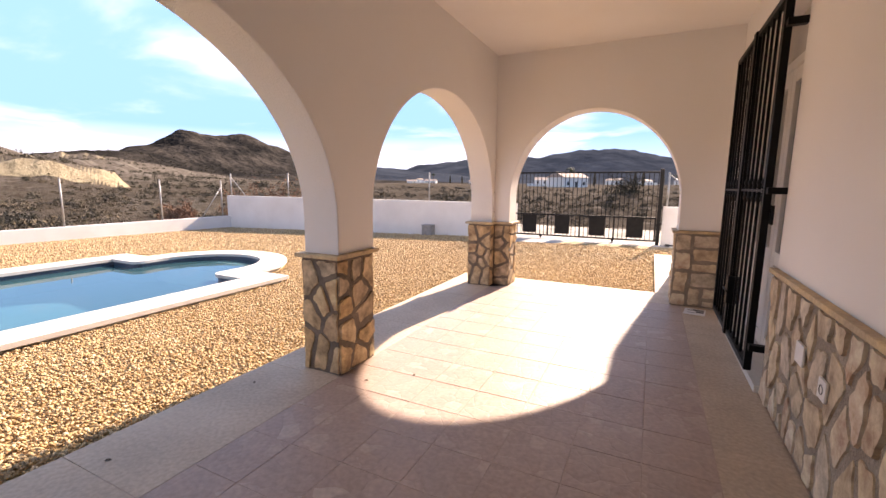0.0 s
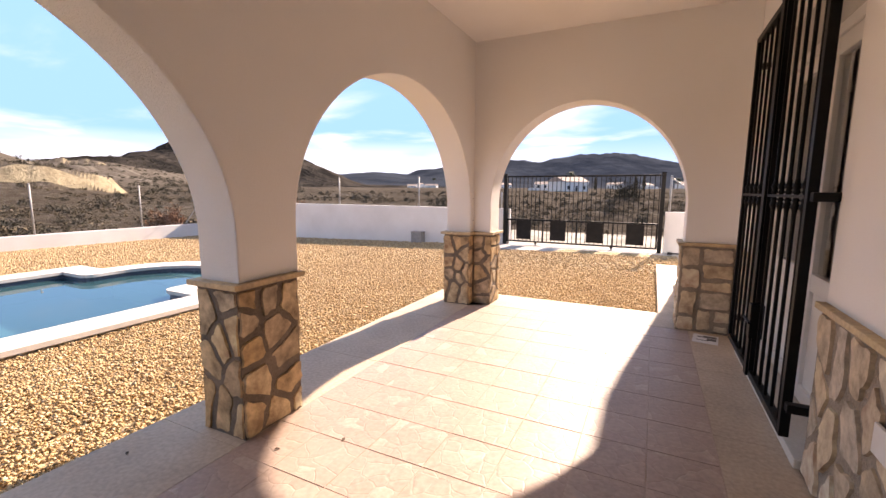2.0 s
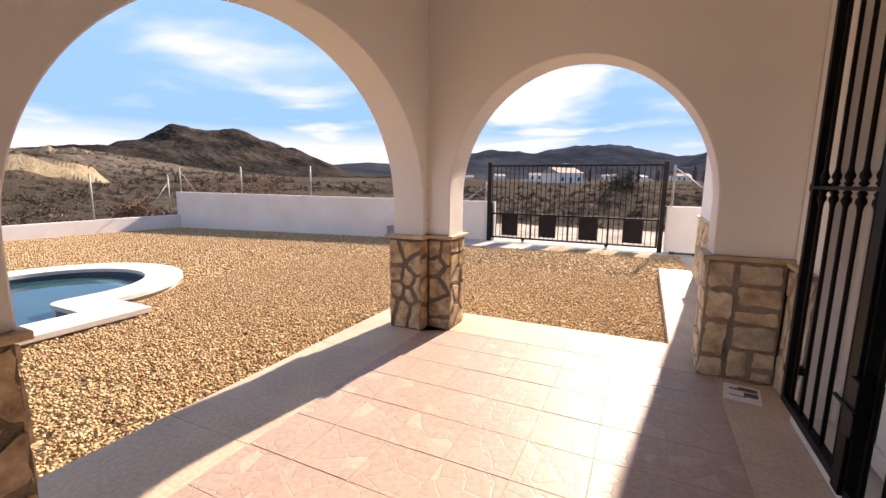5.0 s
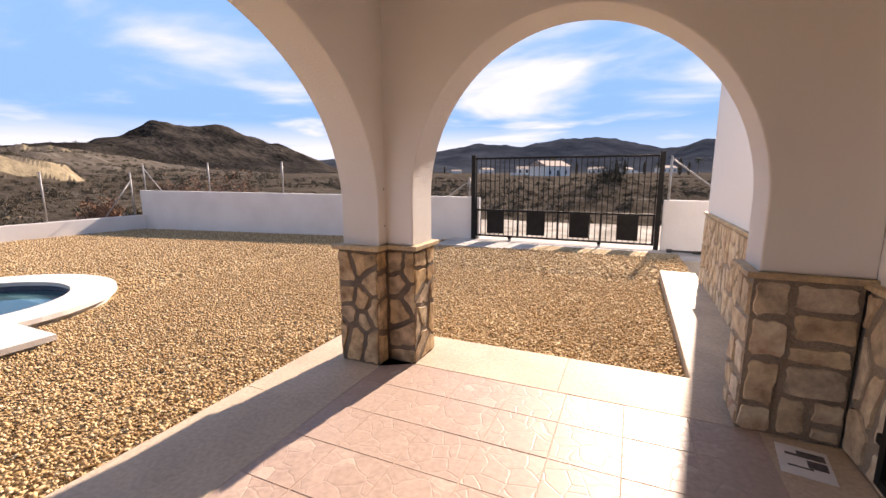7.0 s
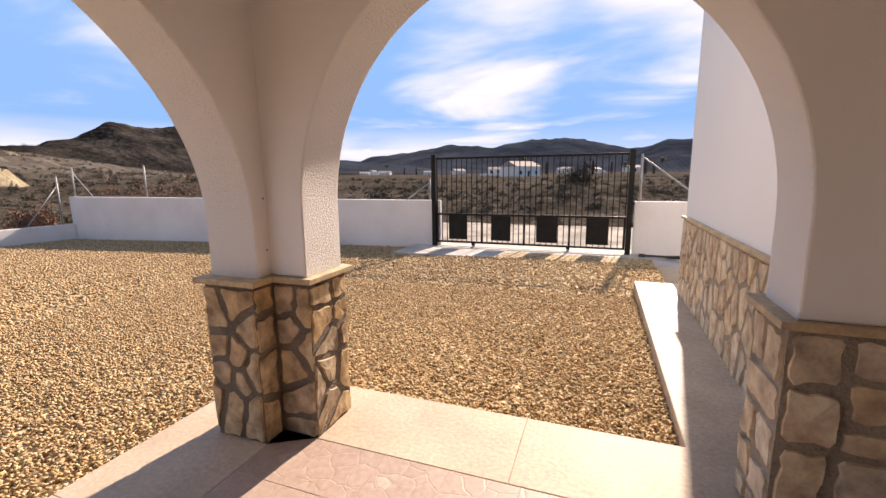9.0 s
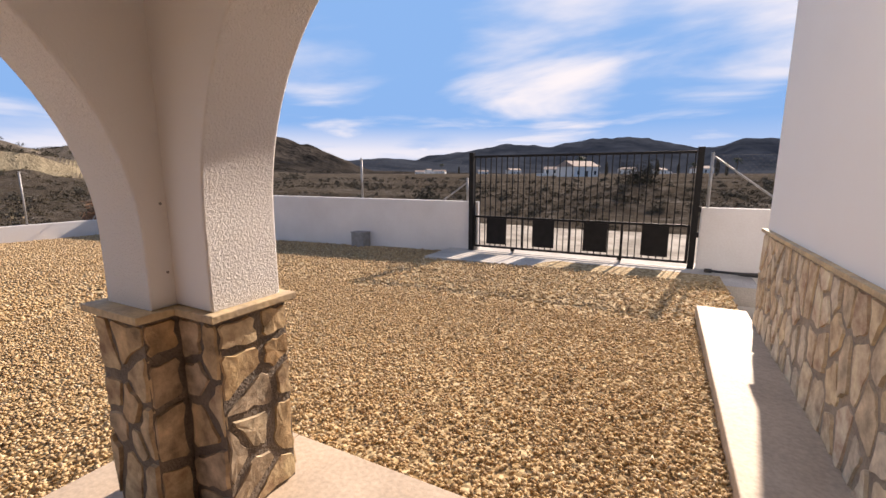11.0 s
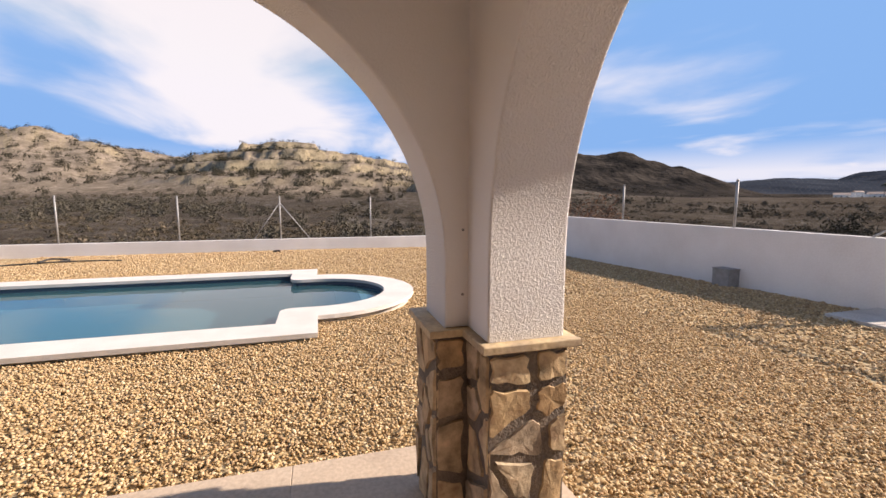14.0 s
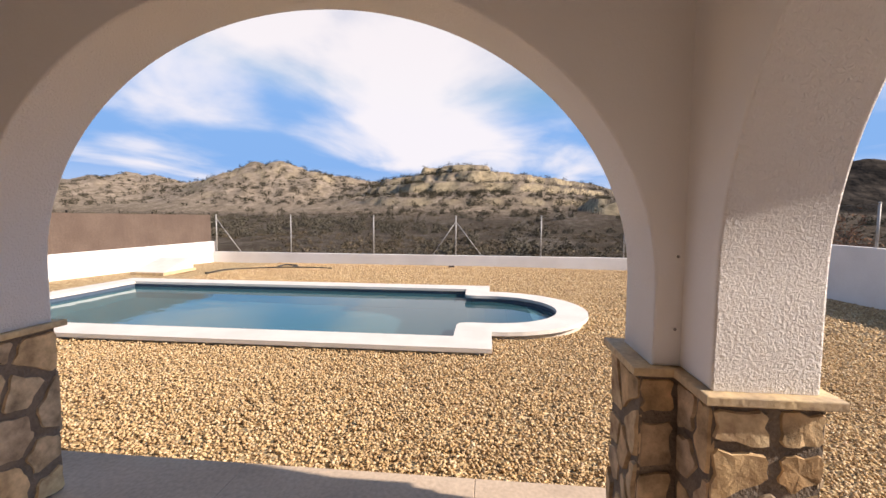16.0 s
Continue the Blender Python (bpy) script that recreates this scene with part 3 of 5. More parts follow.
def stone_face(parent, o, u, v, w, h, size, aspect, seed, joint=0.018, back=0.016, mat=None, squared=False):
    """Lays stones over a face: o its lower corner, u along, v up; the stones stand proud of the mortar along u x v."""
    rng = random.Random(seed)
    o, u, v = Vector(o), Vector(u), Vector(v)
    n = u.cross(v)
    for cell in (block_cells(w, h, size, joint * 0.95, rng) if squared else crazy_cells(w, h, size, aspect, joint, rng)):
        # knock some corners off, so that no stone keeps a perfect outline
        rough = []
        for a, b in zip(cell, cell[1:] + cell[:1]):
            L = math.hypot(b[0] - a[0], b[1] - a[1])
            if L < 0.012:
                continue
            nx, ny = (b[1] - a[1]) / L, -(b[0] - a[0]) / L
            steps = 1 if L < 0.05 else 2 if L < 0.11 else 3
            for k in range(steps + 1):
                s = 0.12 + 0.76 * k / steps + (rng.uniform(-0.07, 0.07) if 0 < k < steps else rng.uniform(-0.05, 0.05))
                d = rng.uniform(-0.013, 0.002) if 0 < k < steps else rng.uniform(-0.005, 0.0)
                rough.append((a[0] + (b[0] - a[0]) * s + nx * d, a[1] + (b[1] - a[1]) * s + ny * d))
        if len(rough) < 3:
            continue
        cx, cy = sum(p[0] for p in rough) / len(rough), sum(p[1] for p in rough) / len(rough)
        tilt_u, tilt_v, lift = rng.uniform(-0.05, 0.05), rng.uniform(-0.04, 0.04), rng.uniform(-0.003, 0.006)
        bm = bmesh.new()
        low, top = [], []
        for x, y in rough:
            du, dv = x - cx, y - cy
            r = math.hypot(du, dv) or 1
            s = max(0.0, 1 - 0.005 / r)
            low.append(bm.verts.new(u * du + v * dv - n * back))
            top.append(bm.verts.new(u * du * s + v * dv * s + n * (lift + du * tilt_u + dv * tilt_v + rng.uniform(-0.0018, 0.0018))))
        mid = bm.verts.new(n * (lift + rng.uniform(0.0, 0.002)))
        k = len(low)
        for i in range(k):
            bm.faces.new((low[i], low[(i + 1) % k], top[(i + 1) % k], top[i]))
            bm.faces.new((top[i], top[(i + 1) % k], mid))
        me = bpy.data.meshes.new("stone")
        bm.normal_update()
        bm.to_mesh(me)
        bm.free()
        me.materials.append(mat or STONE)
        ob = new("stone", me)
        ob.parent, ob.location = parent, o + u * cx + v * cy


def ground_z(x, y):
    """The gravel yard falls gently away from the porch."""
    return -0.095 + 0.0255 * min(x, 0.0) - 0.013 * max(y, 0.0)


# ---- the porch ----
CAP = 0.814                # top of the stone capping
CEIL = 2.813
EAST = 2.46                # face of the house wall's stone dado
SOUTH = -6.6
T = 0.31                   # thickness of the stone piers


def arch_points(c, half, spring, top, power=2.1, steps=110):
    """From right to left over an arch, as seen along the wall; a power over 2 squares its shoulders a little."""
    out = []
    for k in range(steps + 1):
        ca, sa = math.cos(math.pi * k / steps), math.sin(math.pi * k / steps)
        out.append((c + half * math.copysign(abs(ca) ** (2 / power), ca), spring + (top - spring) * abs(sa) ** (2 / power)))
    return out


def arch_wall(name, ends, arches, place, depth, label):
    """A rendered wall on piers: the outline runs along the top and back under the arches."""
    base = CAP + 0.001
    pts = [(ends[0], CEIL + 0.2), (ends[0], base)]
    for c, half, spring, top, power in arches:
        pts.append((c - half, base))
        pts += arch_points(c, half, spring, top, power)[::-1]
        pts.append((c + half, base))
    pts += [(ends[1], base), (ends[1], CEIL + 0.2)]
    ob = part(name, extrude_outline(pts, place, depth, bevel=0.008), WHITE)
    ob.data.materials.append(SMOOTH)
    face = (Vector(place(0, 0, 1)) - Vector(place(0, 0, 0))).normalized()
    for p in ob.data.polygons:
        p.material_index = 1 if abs(p.normal.dot(face)) > 0.9 else 0
    return tagged(ob, label, "wall", kind="structure")


arch_wall("wall_west", (-6.3, 0.12), [(-4.27, 1.262, 1.04, 2.13, 2.0), (-1.354, 1.269, 1.06, 2.14, 2.0)], lambda a, z, n: (-0.288 + n, a, z), 0.286, "white rendered porch wall with two round arches")
arch_wall("wall_north", (-0.29, EAST + 0.02), [(1.125, 0.93, 1.12, 2.13, 2.0)], lambda a, z, n: (a, 0.002 + n, z), 0.29, "white rendered porch wall with one round arch")


def pier(name, outline, faces, label, seed, size=0.165, aspect=1.25, mortar=None, stone=None, squared=False):
    """A stone-clad pier: mortar core, stones on the faces that show, a thin capping with a small overhang."""
    xs, ys = [p[0] for p in outline], [p[1] for p in outline]
    c = ((min(xs) + max(xs)) / 2, (min(ys) + max(ys)) / 2)
    t = thing(name, (c[0], c[1], 0), label, "pillar", "stone porch pillars", "structure")
    loc = [(x - c[0], y - c[1]) for x, y in outline]

    def grown(d):
        n = len(loc)
        out = []
        for i in range(n):
            a, b, e = Vector(loc[i - 1]), Vector(loc[i]), Vector(loc[(i + 1) % n])
            d1, d2 = (b - a).normalized(), (e - b).normalized()
            out.append(tuple(b + Vector((d1.y, -d1.x)) * d + Vector((d2.y, -d2.x)) * d))
        return out
    part("core", extrude_outline(grown(-0.008), lambda x, y, n: (x, y, n), CAP - 0.028), mortar or MORTAR, t, "grey-brown mortar between the stones")
    part("capping", extrude_outline(grown(0.026), lambda x, y, n: (x, y, CAP - 0.028 + n), 0.028, bevel=0.004), CAPSTONE, t, "thin honey-coloured capping slab")
    for k, i in enumerate(faces):
        a, b = Vector((*loc[i], 0.0)), Vector((*loc[(i + 1) % len(loc)], 0.0))
        stone_face(t, a, (b - a).normalized(), (0, 0, 1), (b - a).length, CAP - 0.03, size, aspect, seed * 17 + k, mat=stone, squared=squared)
    return t


# outlines run anticlockwise, so the stones face outwards
pier("porch_pillar", [(-T, -3.03), (0, -3.03), (0, -2.625), (-T, -2.625)], range(4), "square pillar of ochre quarry stone in grey mortar", 3)
pier("porch_pillar", [(-T, -0.125), (0, -0.125), (0, 0), (0.21, 0), (0.21, T), (-T, T)], range(6), "L-shaped corner pillar of ochre quarry stone", 6, 0.15, 1.2)
pier("porch_pillar", [(2.03, 0), (EAST + 0.0, 0), (EAST + 0.0, T), (2.03, T)], (0, 2, 3), "half pillar of tan quarry stone against the house wall", 8, 0.19, 0.72, PALE_MORTAR, PALE_STONE, True)
pier("porch_pillar", [(-T, -6.3), (0, -6.3), (0, -5.56), (-T, -5.56)], range(4), "square end pillar of ochre quarry stone", 9)

# house walls: the door opening is left between y = -2.04 and y = -0.44
DOOR0, DOOR1, DOOR_TOP = -2.04, -0.44, 2.42


def house_wall():
    bm = block(EAST + 0.02, EAST + 0.30, SOUTH, DOOR0, -0.3, 3.0)
    block(EAST + 0.02, EAST + 0.30, DOOR1, 0.31, -0.3, 3.0, bm=bm)
    block(EAST + 0.02, EAST + 0.30, DOOR0, DOOR1, DOOR_TOP, 3.0, bm=bm)
    tagged(part("wall_east", bm, SMOOTH), "white rendered house wall with a door opening", "wall", kind="structure")


house_wall()
tagged(part("wall_house_front", block(2.34, 2.62, 0.312, 3.64, -0.3, 3.0, 0.012), OUTER), "white rendered house wall beyond the porch", "wall", kind="structure")
tagged(part("wall_house_north", block(2.62, 8.0, 3.36, 3.64, -0.3, 3.0), WHITE), "white rendered end wall of the house", "wall", kind="structure")
tagged(part("wall_house_east", block(8.0, 8.28, SOUTH, 3.64, -0.3, 3.0), WHITE), "white rendered back wall of the house", "wall", kind="structure")


def south_wall():
    # unseen end wall; its wide arch is added to let daylight into the porch
    pts = [(-0.31, 3.0), (-0.31, -0.3), (0.05, -0.3)] + arch_points(1.21, 1.16, 1.75, 2.7)[::-1] + [(2.37, -0.3), (8.0, -0.3), (8.0, 3.0)]
    bm = extrude_outline(pts, lambda a, z, n: (a, SOUTH - 0.28 + n, z), 0.278)
    tagged(part("wall_south", bm, WHITE), "white rendered porch end wall out of view, arch added to admit daylight", "wall", kind="structure")


south_wall()
tagged(part("ceiling", block(-0.004, EAST + 0.02, SOUTH, 0.004, CEIL, CEIL + 0.15), CEILING), "smooth white plastered porch ceiling", "ceiling", kind="structure")
tagged(part("roof", block(2.345, 8.28, SOUTH - 0.28, 3.635, 3.002, 3.2, 0.01), WHITE), "flat white roof slab of the house", "roof", kind="structure")
tagged(part("roof_porch", block(-0.288, 2.343, SOUTH - 0.28, 0.288, 3.015, 3.2, 0.01), WHITE), "flat white roof slab of the porch", "roof", kind="structure")
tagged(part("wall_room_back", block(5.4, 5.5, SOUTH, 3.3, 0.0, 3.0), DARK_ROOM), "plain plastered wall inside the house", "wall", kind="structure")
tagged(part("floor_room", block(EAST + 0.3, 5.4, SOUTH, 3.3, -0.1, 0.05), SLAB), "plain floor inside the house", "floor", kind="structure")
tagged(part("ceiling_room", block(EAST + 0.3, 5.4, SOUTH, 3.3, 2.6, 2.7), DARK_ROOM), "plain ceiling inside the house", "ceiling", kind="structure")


def dado(name, x, y0, y1, z0, top, seed, label):
    """Stone facing on a wall that looks west, with a capping; the stones are tall shards."""
    t = thing(name, (x, (y0 + y1) / 2, 0), label, "stone cladding", kind="structure")
    h = (y1 - y0) / 2
    part("backing", block(0.008, 0.019, -h, h, z0, top - 0.03), PALE_MORTAR, t, "grey mortar between the stones")
    part("capping", block(-0.022, 0.019, -h, h, top - 0.028, top, 0.004), CAPSTONE, t, "honey-coloured capping strip")
    stone_face(t, (0, h, z0), (0, -1, 0), (0, 0, 1), 2 * h, top - 0.03 - z0, 0.185, 1.6, seed, joint=0.022, mat=PALE_STONE)
    return t


dado("stone_dado", EAST, -5.4, DOOR0, 0.0, 0.80, 21, "stone cladding of tall ochre shards on the house wall")
dado("stone_dado", EAST, DOOR1, 0.0, 0.0, 0.80, 22, "narrow strip of ochre stone cladding beside the door")
dado("stone_dado", 2.32, 0.33, 3.66, -0.05, 0.828, 23, "stone cladding of tall pale shards on the house front")


# ---- floor of the porch ----
def porch_floor():
    base = tagged(part("floor", block(-0.31, EAST + 0.02, SOUTH, 0.0, -0.3, -0.0018), GROUT), "mauve-brown floor of printed square tiles", "floor", kind="structure")
    p = 0.31
    bm = block(-0.5, 0.5, -0.5, 0.5, -0.012, 0.0)
    bmesh.ops.bevel(bm, geom=[e for e in bm.edges if all(v.co.z > -0.001 for v in e.verts)], offset=0.004, segments=1, affect="EDGES")
    me = finish(bm, "tile", TILE)
    xs = [2.135 - p * k for k in range(8)]
    xs = xs + [0.0]
    xs = sorted(x for x in xs if x >= 0)
    ys = [0.0] + [-0.01 - p * k for k in range(1, 22)]
    ys = sorted(y for y in ys if y > SOUTH) + [0.0]
    ys = sorted(set(ys))
    rng = random.Random(4)
    for x0, x1 in zip(xs, xs[1:]):
        for y0, y1 in zip(ys, ys[1:]):
            if x1 - x0 < 0.02 or y1 - y0 < 0.02:
                continue
            ob = new("tile", me)
            ob.parent = base
            ob.location = ((x0 + x1) / 2, (y0 + y1) / 2, rng.uniform(-0.0008, 0.0008))
            ob.scale = (x1 - x0 - 0.0035, y1 - y0 - 0.0035, 1)


def edge_slabs():
    """Smooth slabs round the tiled floor: along the garden side and across the front arch."""
    west = tagged(part("floor_edge_west", block(-0.575, -0.312, SOUTH, 0.5, -0.3, -0.006), CONCRETE), "pale smooth slab edge of the porch beside the gravel", "floor", kind="structure")
    for k in range(6):
        y1 = 0.52 - k * 1.2
        part("slab", block(-0.60, -0.003, y1 - 1.198, y1, -0.028, 0.0, 0.003), SLAB, west)
    north = tagged(part("floor_edge_north", block(-0.311, 2.30, 0.004, 0.5, -0.3, -0.006), CONCRETE), "pale smooth slab edge of the porch across the front", "floor", kind="structure")
    for k in range(2):
        x0 = 0.0 + k * 1.15
        part("slab", block(x0, x0 + 1.1485, 0.003, 0.52, -0.028, 0.0, 0.004), SLAB, north)


def wall_slabs():
    """A smooth border along the foot of the house wall."""
    base = tagged(part("floor_edge_east", block(2.138, EAST - 0.001, SOUTH, -0.002, -0.002, -0.0015), GROUT), "smooth slab border of the porch floor beside the house", "floor", kind="structure")
    for k in range(7):
        y1 = -0.004 - k * 0.94
        part("slab", block(2.138, EAST - 0.002, y1 - 0.938, y1, -0.0012, 0.0006), SLAB, base)


# ---- path beside the house ----
def house_path():
    ob = part("path", block(1.90, 2.33, 0.524, 4.05, -0.32, -0.03, 0.008), SLAB)
    tagged(ob, "pale concrete strip along the house front", "path", kind="structure")


house_path()


# ---- door and its iron grille ----
def french_door():
    t = thing("door_1", (EAST + 0.17, (DOOR0 + DOOR1) / 2, 0.05), "white double door with glass panes behind an iron grille", "door", kind="structure")
    w, top = (DOOR1 - DOOR0) / 2, 2.10
    part("threshold", block(-0.195, 0.13, -w, w, -0.05, -0.003, 0.006), COPING, t, "pale marble threshold")
    part("shutter_box", block(-0.03, 0.10, -w, w, top, DOOR_TOP - 0.05, 0.006), SHUTTER, t, "grey roller shutter box")
    for y0, y1 in ((-w, -w + 0.06), (w - 0.06, w)):
        part("jamb", block(-0.03, 0.05, y0, y1, 0, top, 0.004), PVC, t)
    part("head", block(-0.03, 0.05, -w, w, top - 0.06, top, 0.004), PVC, t)
    for s in (-1, 1):
        a, b = sorted((s * 0.003, s * (w - 0.062)))
        leaf = part("leaf", block(-0.02, 0.04, a, a + 0.085, 0.01, top - 0.065, 0.004), PVC, t, "white framed door leaf")
        part("stile", block(-0.02, 0.04, b - 0.085, b, 0.01, top - 0.065, 0.004), PVC, leaf)
        for z0, z1 in ((0.01, 0.10), (0.66, 0.76), (top - 0.16, top - 0.065)):
            part("rail", block(-0.019, 0.039, a + 0.083, b - 0.083, z0, z1, 0.004), PVC, leaf)
        part("panel", block(0.0, 0.02, a + 0.08, b - 0.08, 0.09, 0.67), PVC, leaf, "plain white lower panel")
        pane = part("pane", block(0.004, 0.012, a + 0.08, b - 0.08, 0.75, top - 0.15), GLASS, leaf, "dark clear glass")
        pane.visible_shadow = False
        part("handle", rod((-0.05, s * 0.045, 0.95), (-0.05, s * 0.045, 1.09), 0.010), IRON, leaf, "dark handle")


def grille():
    """A pair of wrought-iron leaves on hinge stubs: square frames, bars with turned collars at the middle rail, a bolt box."""
    t = thing("door_grille", (EAST - 0.062, -1.225, 0.125), "black wrought-iron double grille closed before the door", "security grille")
    w, top, mid = 0.775, 2.245, 1.125
    for s in (-1, 1):
        a, b = sorted((s * 0.006, s * w))
        outer = part("frame", block(-0.02, 0.02, b - 0.04, b, 0, top, 0.003), IRON, t)
        part("stile", block(-0.02, 0.02, a, a + 0.04, 0, top, 0.003), IRON, outer)
        part("top_rail", block(-0.02, 0.02, a + 0.038, b - 0.038, top - 0.04, top, 0.003), IRON, outer)
        part("bottom_rail", block(-0.02, 0.02, a + 0.038, b - 0.038, 0, 0.04, 0.003), IRON, outer)
        part("middle_rail", block(-0.022, 0.022, a + 0.038, b - 0.038, mid - 0.008, mid + 0.008, 0.002), IRON, outer)
        n = 5
        for k in range(n):
            y = a + 0.04 + (b - a - 0.08) * (k + 0.5) / n + 0.0
            bar = part("bar", rod((0, y, 0.035), (0, y, top - 0.035), 0.0095), IRON, outer, smooth=True)
            for d in (-1, 1):
                part("collar", lathe([(0.010, 0), (0.018, 0.010), (0.012, 0.022), (0.019, 0.036), (0.019, 0.046), (0.012, 0.062), (0.0098, 0.08)] if d > 0 else [(0.0098, -0.08), (0.012, -0.062), (0.019, -0.046), (0.019, -0.036), (0.012, -0.022), (0.018, -0.010), (0.010, 0)], (0, y, mid + d * 0.009), 8), IRON, bar, smooth=True)
        for z in (0.16, mid, top - 0.19):
            e = s * w
            hinge = block(-0.012, 0.082, min(e, e + s * 0.05), max(e, e + s * 0.05), z - 0.02, z + 0.02, 0.004)
            part("hinge", hinge, IRON, outer)
    part("middle_cover", block(-0.034, -0.02, -0.035, 0.035, 0, top, 0.003), IRON, t)
    lock = part("lock_box", block(-0.05, 0.02, -0.10, -0.03, 0.26, 0.47, 0.004), IRON, t, "black bolt box")
    part("bolt", rod((-0.055, -0.12, 0.36), (-0.055, 0.05, 0.36), 0.008), IRON, lock)
    return t


french_door()
grille()


def wall_plate(name, y, z, w, h, label, socket):
    t = thing(name, (EAST - 0.006, y, z), label, "socket" if socket else "cover plate")
    part("plate", block(-0.008, 0.004, -w / 2, w / 2, -h / 2, h / 2, 0.003), PLASTIC, t)
    if socket:
        part("socket_well", lathe([(0.021, 0), (0.021, 0.004), (0.017, 0.0045), (0.016, 0.001)], (0, 0, 0), 16), GREYBOX, t).matrix_basis = pose(-0.006, 0, 0, 0, -90, 0)


wall_plate("power_socket", -3.02, 0.465, 0.085, 0.085, "white square power socket on the stone cladding", True)
wall_plate("cover_plate", -2.71, 0.505, 0.11, 0.10, "pale square cover plate on the stone cladding", False)


def flyer():
    t = thing("leaflet", (2.26, -0.20, 0.0), "printed white leaflet with black marks on the tiles", "paper")
    sheet = block(-0.095, 0.095, -0.12, 0.12, 0.001, 0.004)
    part("sheet", sheet, PAPER, t)
    for x, y, w, h in ((0.03, 0.06, 0.10, 0.05), (0.045, -0.01, 0.07, 0.06), (-0.04, 0.045, 0.05, 0.018), (-0.02, -0.05, 0.09, 0.012)):
        part("print", block(x - w / 2, x + w / 2, y - h / 2, y + h / 2, 0.004, 0.0052), INK, t, "black printed patch")
    t.rotation_euler = (0, 0, radians(-8))


flyer()


def dry_leaf(x, y, turn, s):
    t = thing("dry_leaf", (x, y, 0.0), "small curled brown leaf lying on the porch floor", "leaf", "fallen leaves")
    bm = bmesh.new()
    pts = [(-0.5, 0, 0.05), (-0.2, 0.22, 0.16), (0.25, 0.18, 0.14), (0.55, 0, 0.03), (0.25, -0.18, 0.12), (-0.2, -0.22, 0.18)]
    vs = [bm.verts.new((a * s, b * s, c * s + 0.002)) for a, b, c in pts]
    lo = [bm.verts.new((a * s, b * s, c * s)) for a, b, c in pts]
    m0, m1 = bm.verts.new((0, 0, 0.004)), bm.verts.new((0, 0, 0.002))
    for i in range(6):
        j = (i + 1) % 6
        bm.faces.new((vs[i], vs[j], m0)); bm.faces.new((lo[j], lo[i], m1)); bm.faces.new((lo[i], lo[j], vs[j], vs[i]))
    part("blade", bm, LEAF_DRY, t)
    t.rotation_euler = (0, 0, turn)


def wall_plug(x, y, z):
    t = thing("wall_plug", (x, y, z), "small grey screw plug in the white wall", "wall plug", "screw plugs")
    part("plug", lathe([(0.005, 0), (0.005, 0.003), (0.003, 0.005)], (0, 0, 0), 8), GREYBOX, t).matrix_basis = pose(0, 0, 0, 0, 90, 0)


for z in (0.94, 1.18):
    wall_plug(-0.002, -0.018, z)


for x, y, a, s in ((0.19, -3.0, 0.4, 0.026), (0.43, -2.79, 1.9, 0.034), (-0.43, -3.35, 2.5, 0.03), (-0.38, -4.2, 0.9, 0.026)):
    dry_leaf(x, y, a, s)


# ---- the yard ----
POOL_X0, POOL_X1, POOL_Y0, POOL_Y1, POOL_C, POOL_R = -6.84, -3.43, -8.1, -0.98, -5.135, 1.02
POOL_CY = -0.55
POOL_TOP = -0.085


def pool_outline(d, steps=24):
    """The water's edge grown by d: a rectangle with a round-ended bay."""
    r = POOL_R + d
    x0, x1, y0, y1 = POOL_X0 - d, POOL_X1 + d, POOL_Y0 - d, POOL_Y1 + d
    dy = y1 - POOL_CY
    pts = [(x0, y0), (x1, y0), (x1, y1)]
    ease = max(0.004, min(0.17, -0.4 * dy))
    turn = [(1 - k / 5, k / 5) for k in range(6)]
    if dy <= 0:
        pts += [(POOL_C + r + ease * a * a, y1 + ease * b * b) for a, b in turn]
        arc = [k * math.pi / steps for k in range(steps + 1)]
    else:
        a0 = math.asin(min(1, dy / r))
        arc = [a0 + k * (math.pi - 2 * a0) / steps for k in range(steps + 1)]
    pts += [(POOL_C + r * math.cos(a), POOL_CY + r * math.sin(a)) for a in arc]
    if dy <= 0:
        pts += [(POOL_C - r - ease * a * a, y1 + ease * b * b) for a, b in turn[::-1]]
    pts.append((x0, y1))
    return pts


def ring(inner, outer, z0, z1, bm=None):
    bm = bm or bmesh.new()
    vs = [[bm.verts.new((x, y, z)) for x, y in o] for o, z in ((inner, z0), (inner, z1), (outer, z1), (outer, z0))]
    n = len(inner)
    for i in range(n):
        j = (i + 1) % n
        for k in range(4):
            a, b = vs[k], vs[(k + 1) % 4]
            bm.faces.new((a[i], a[j], b[j], b[i]))
    return bm


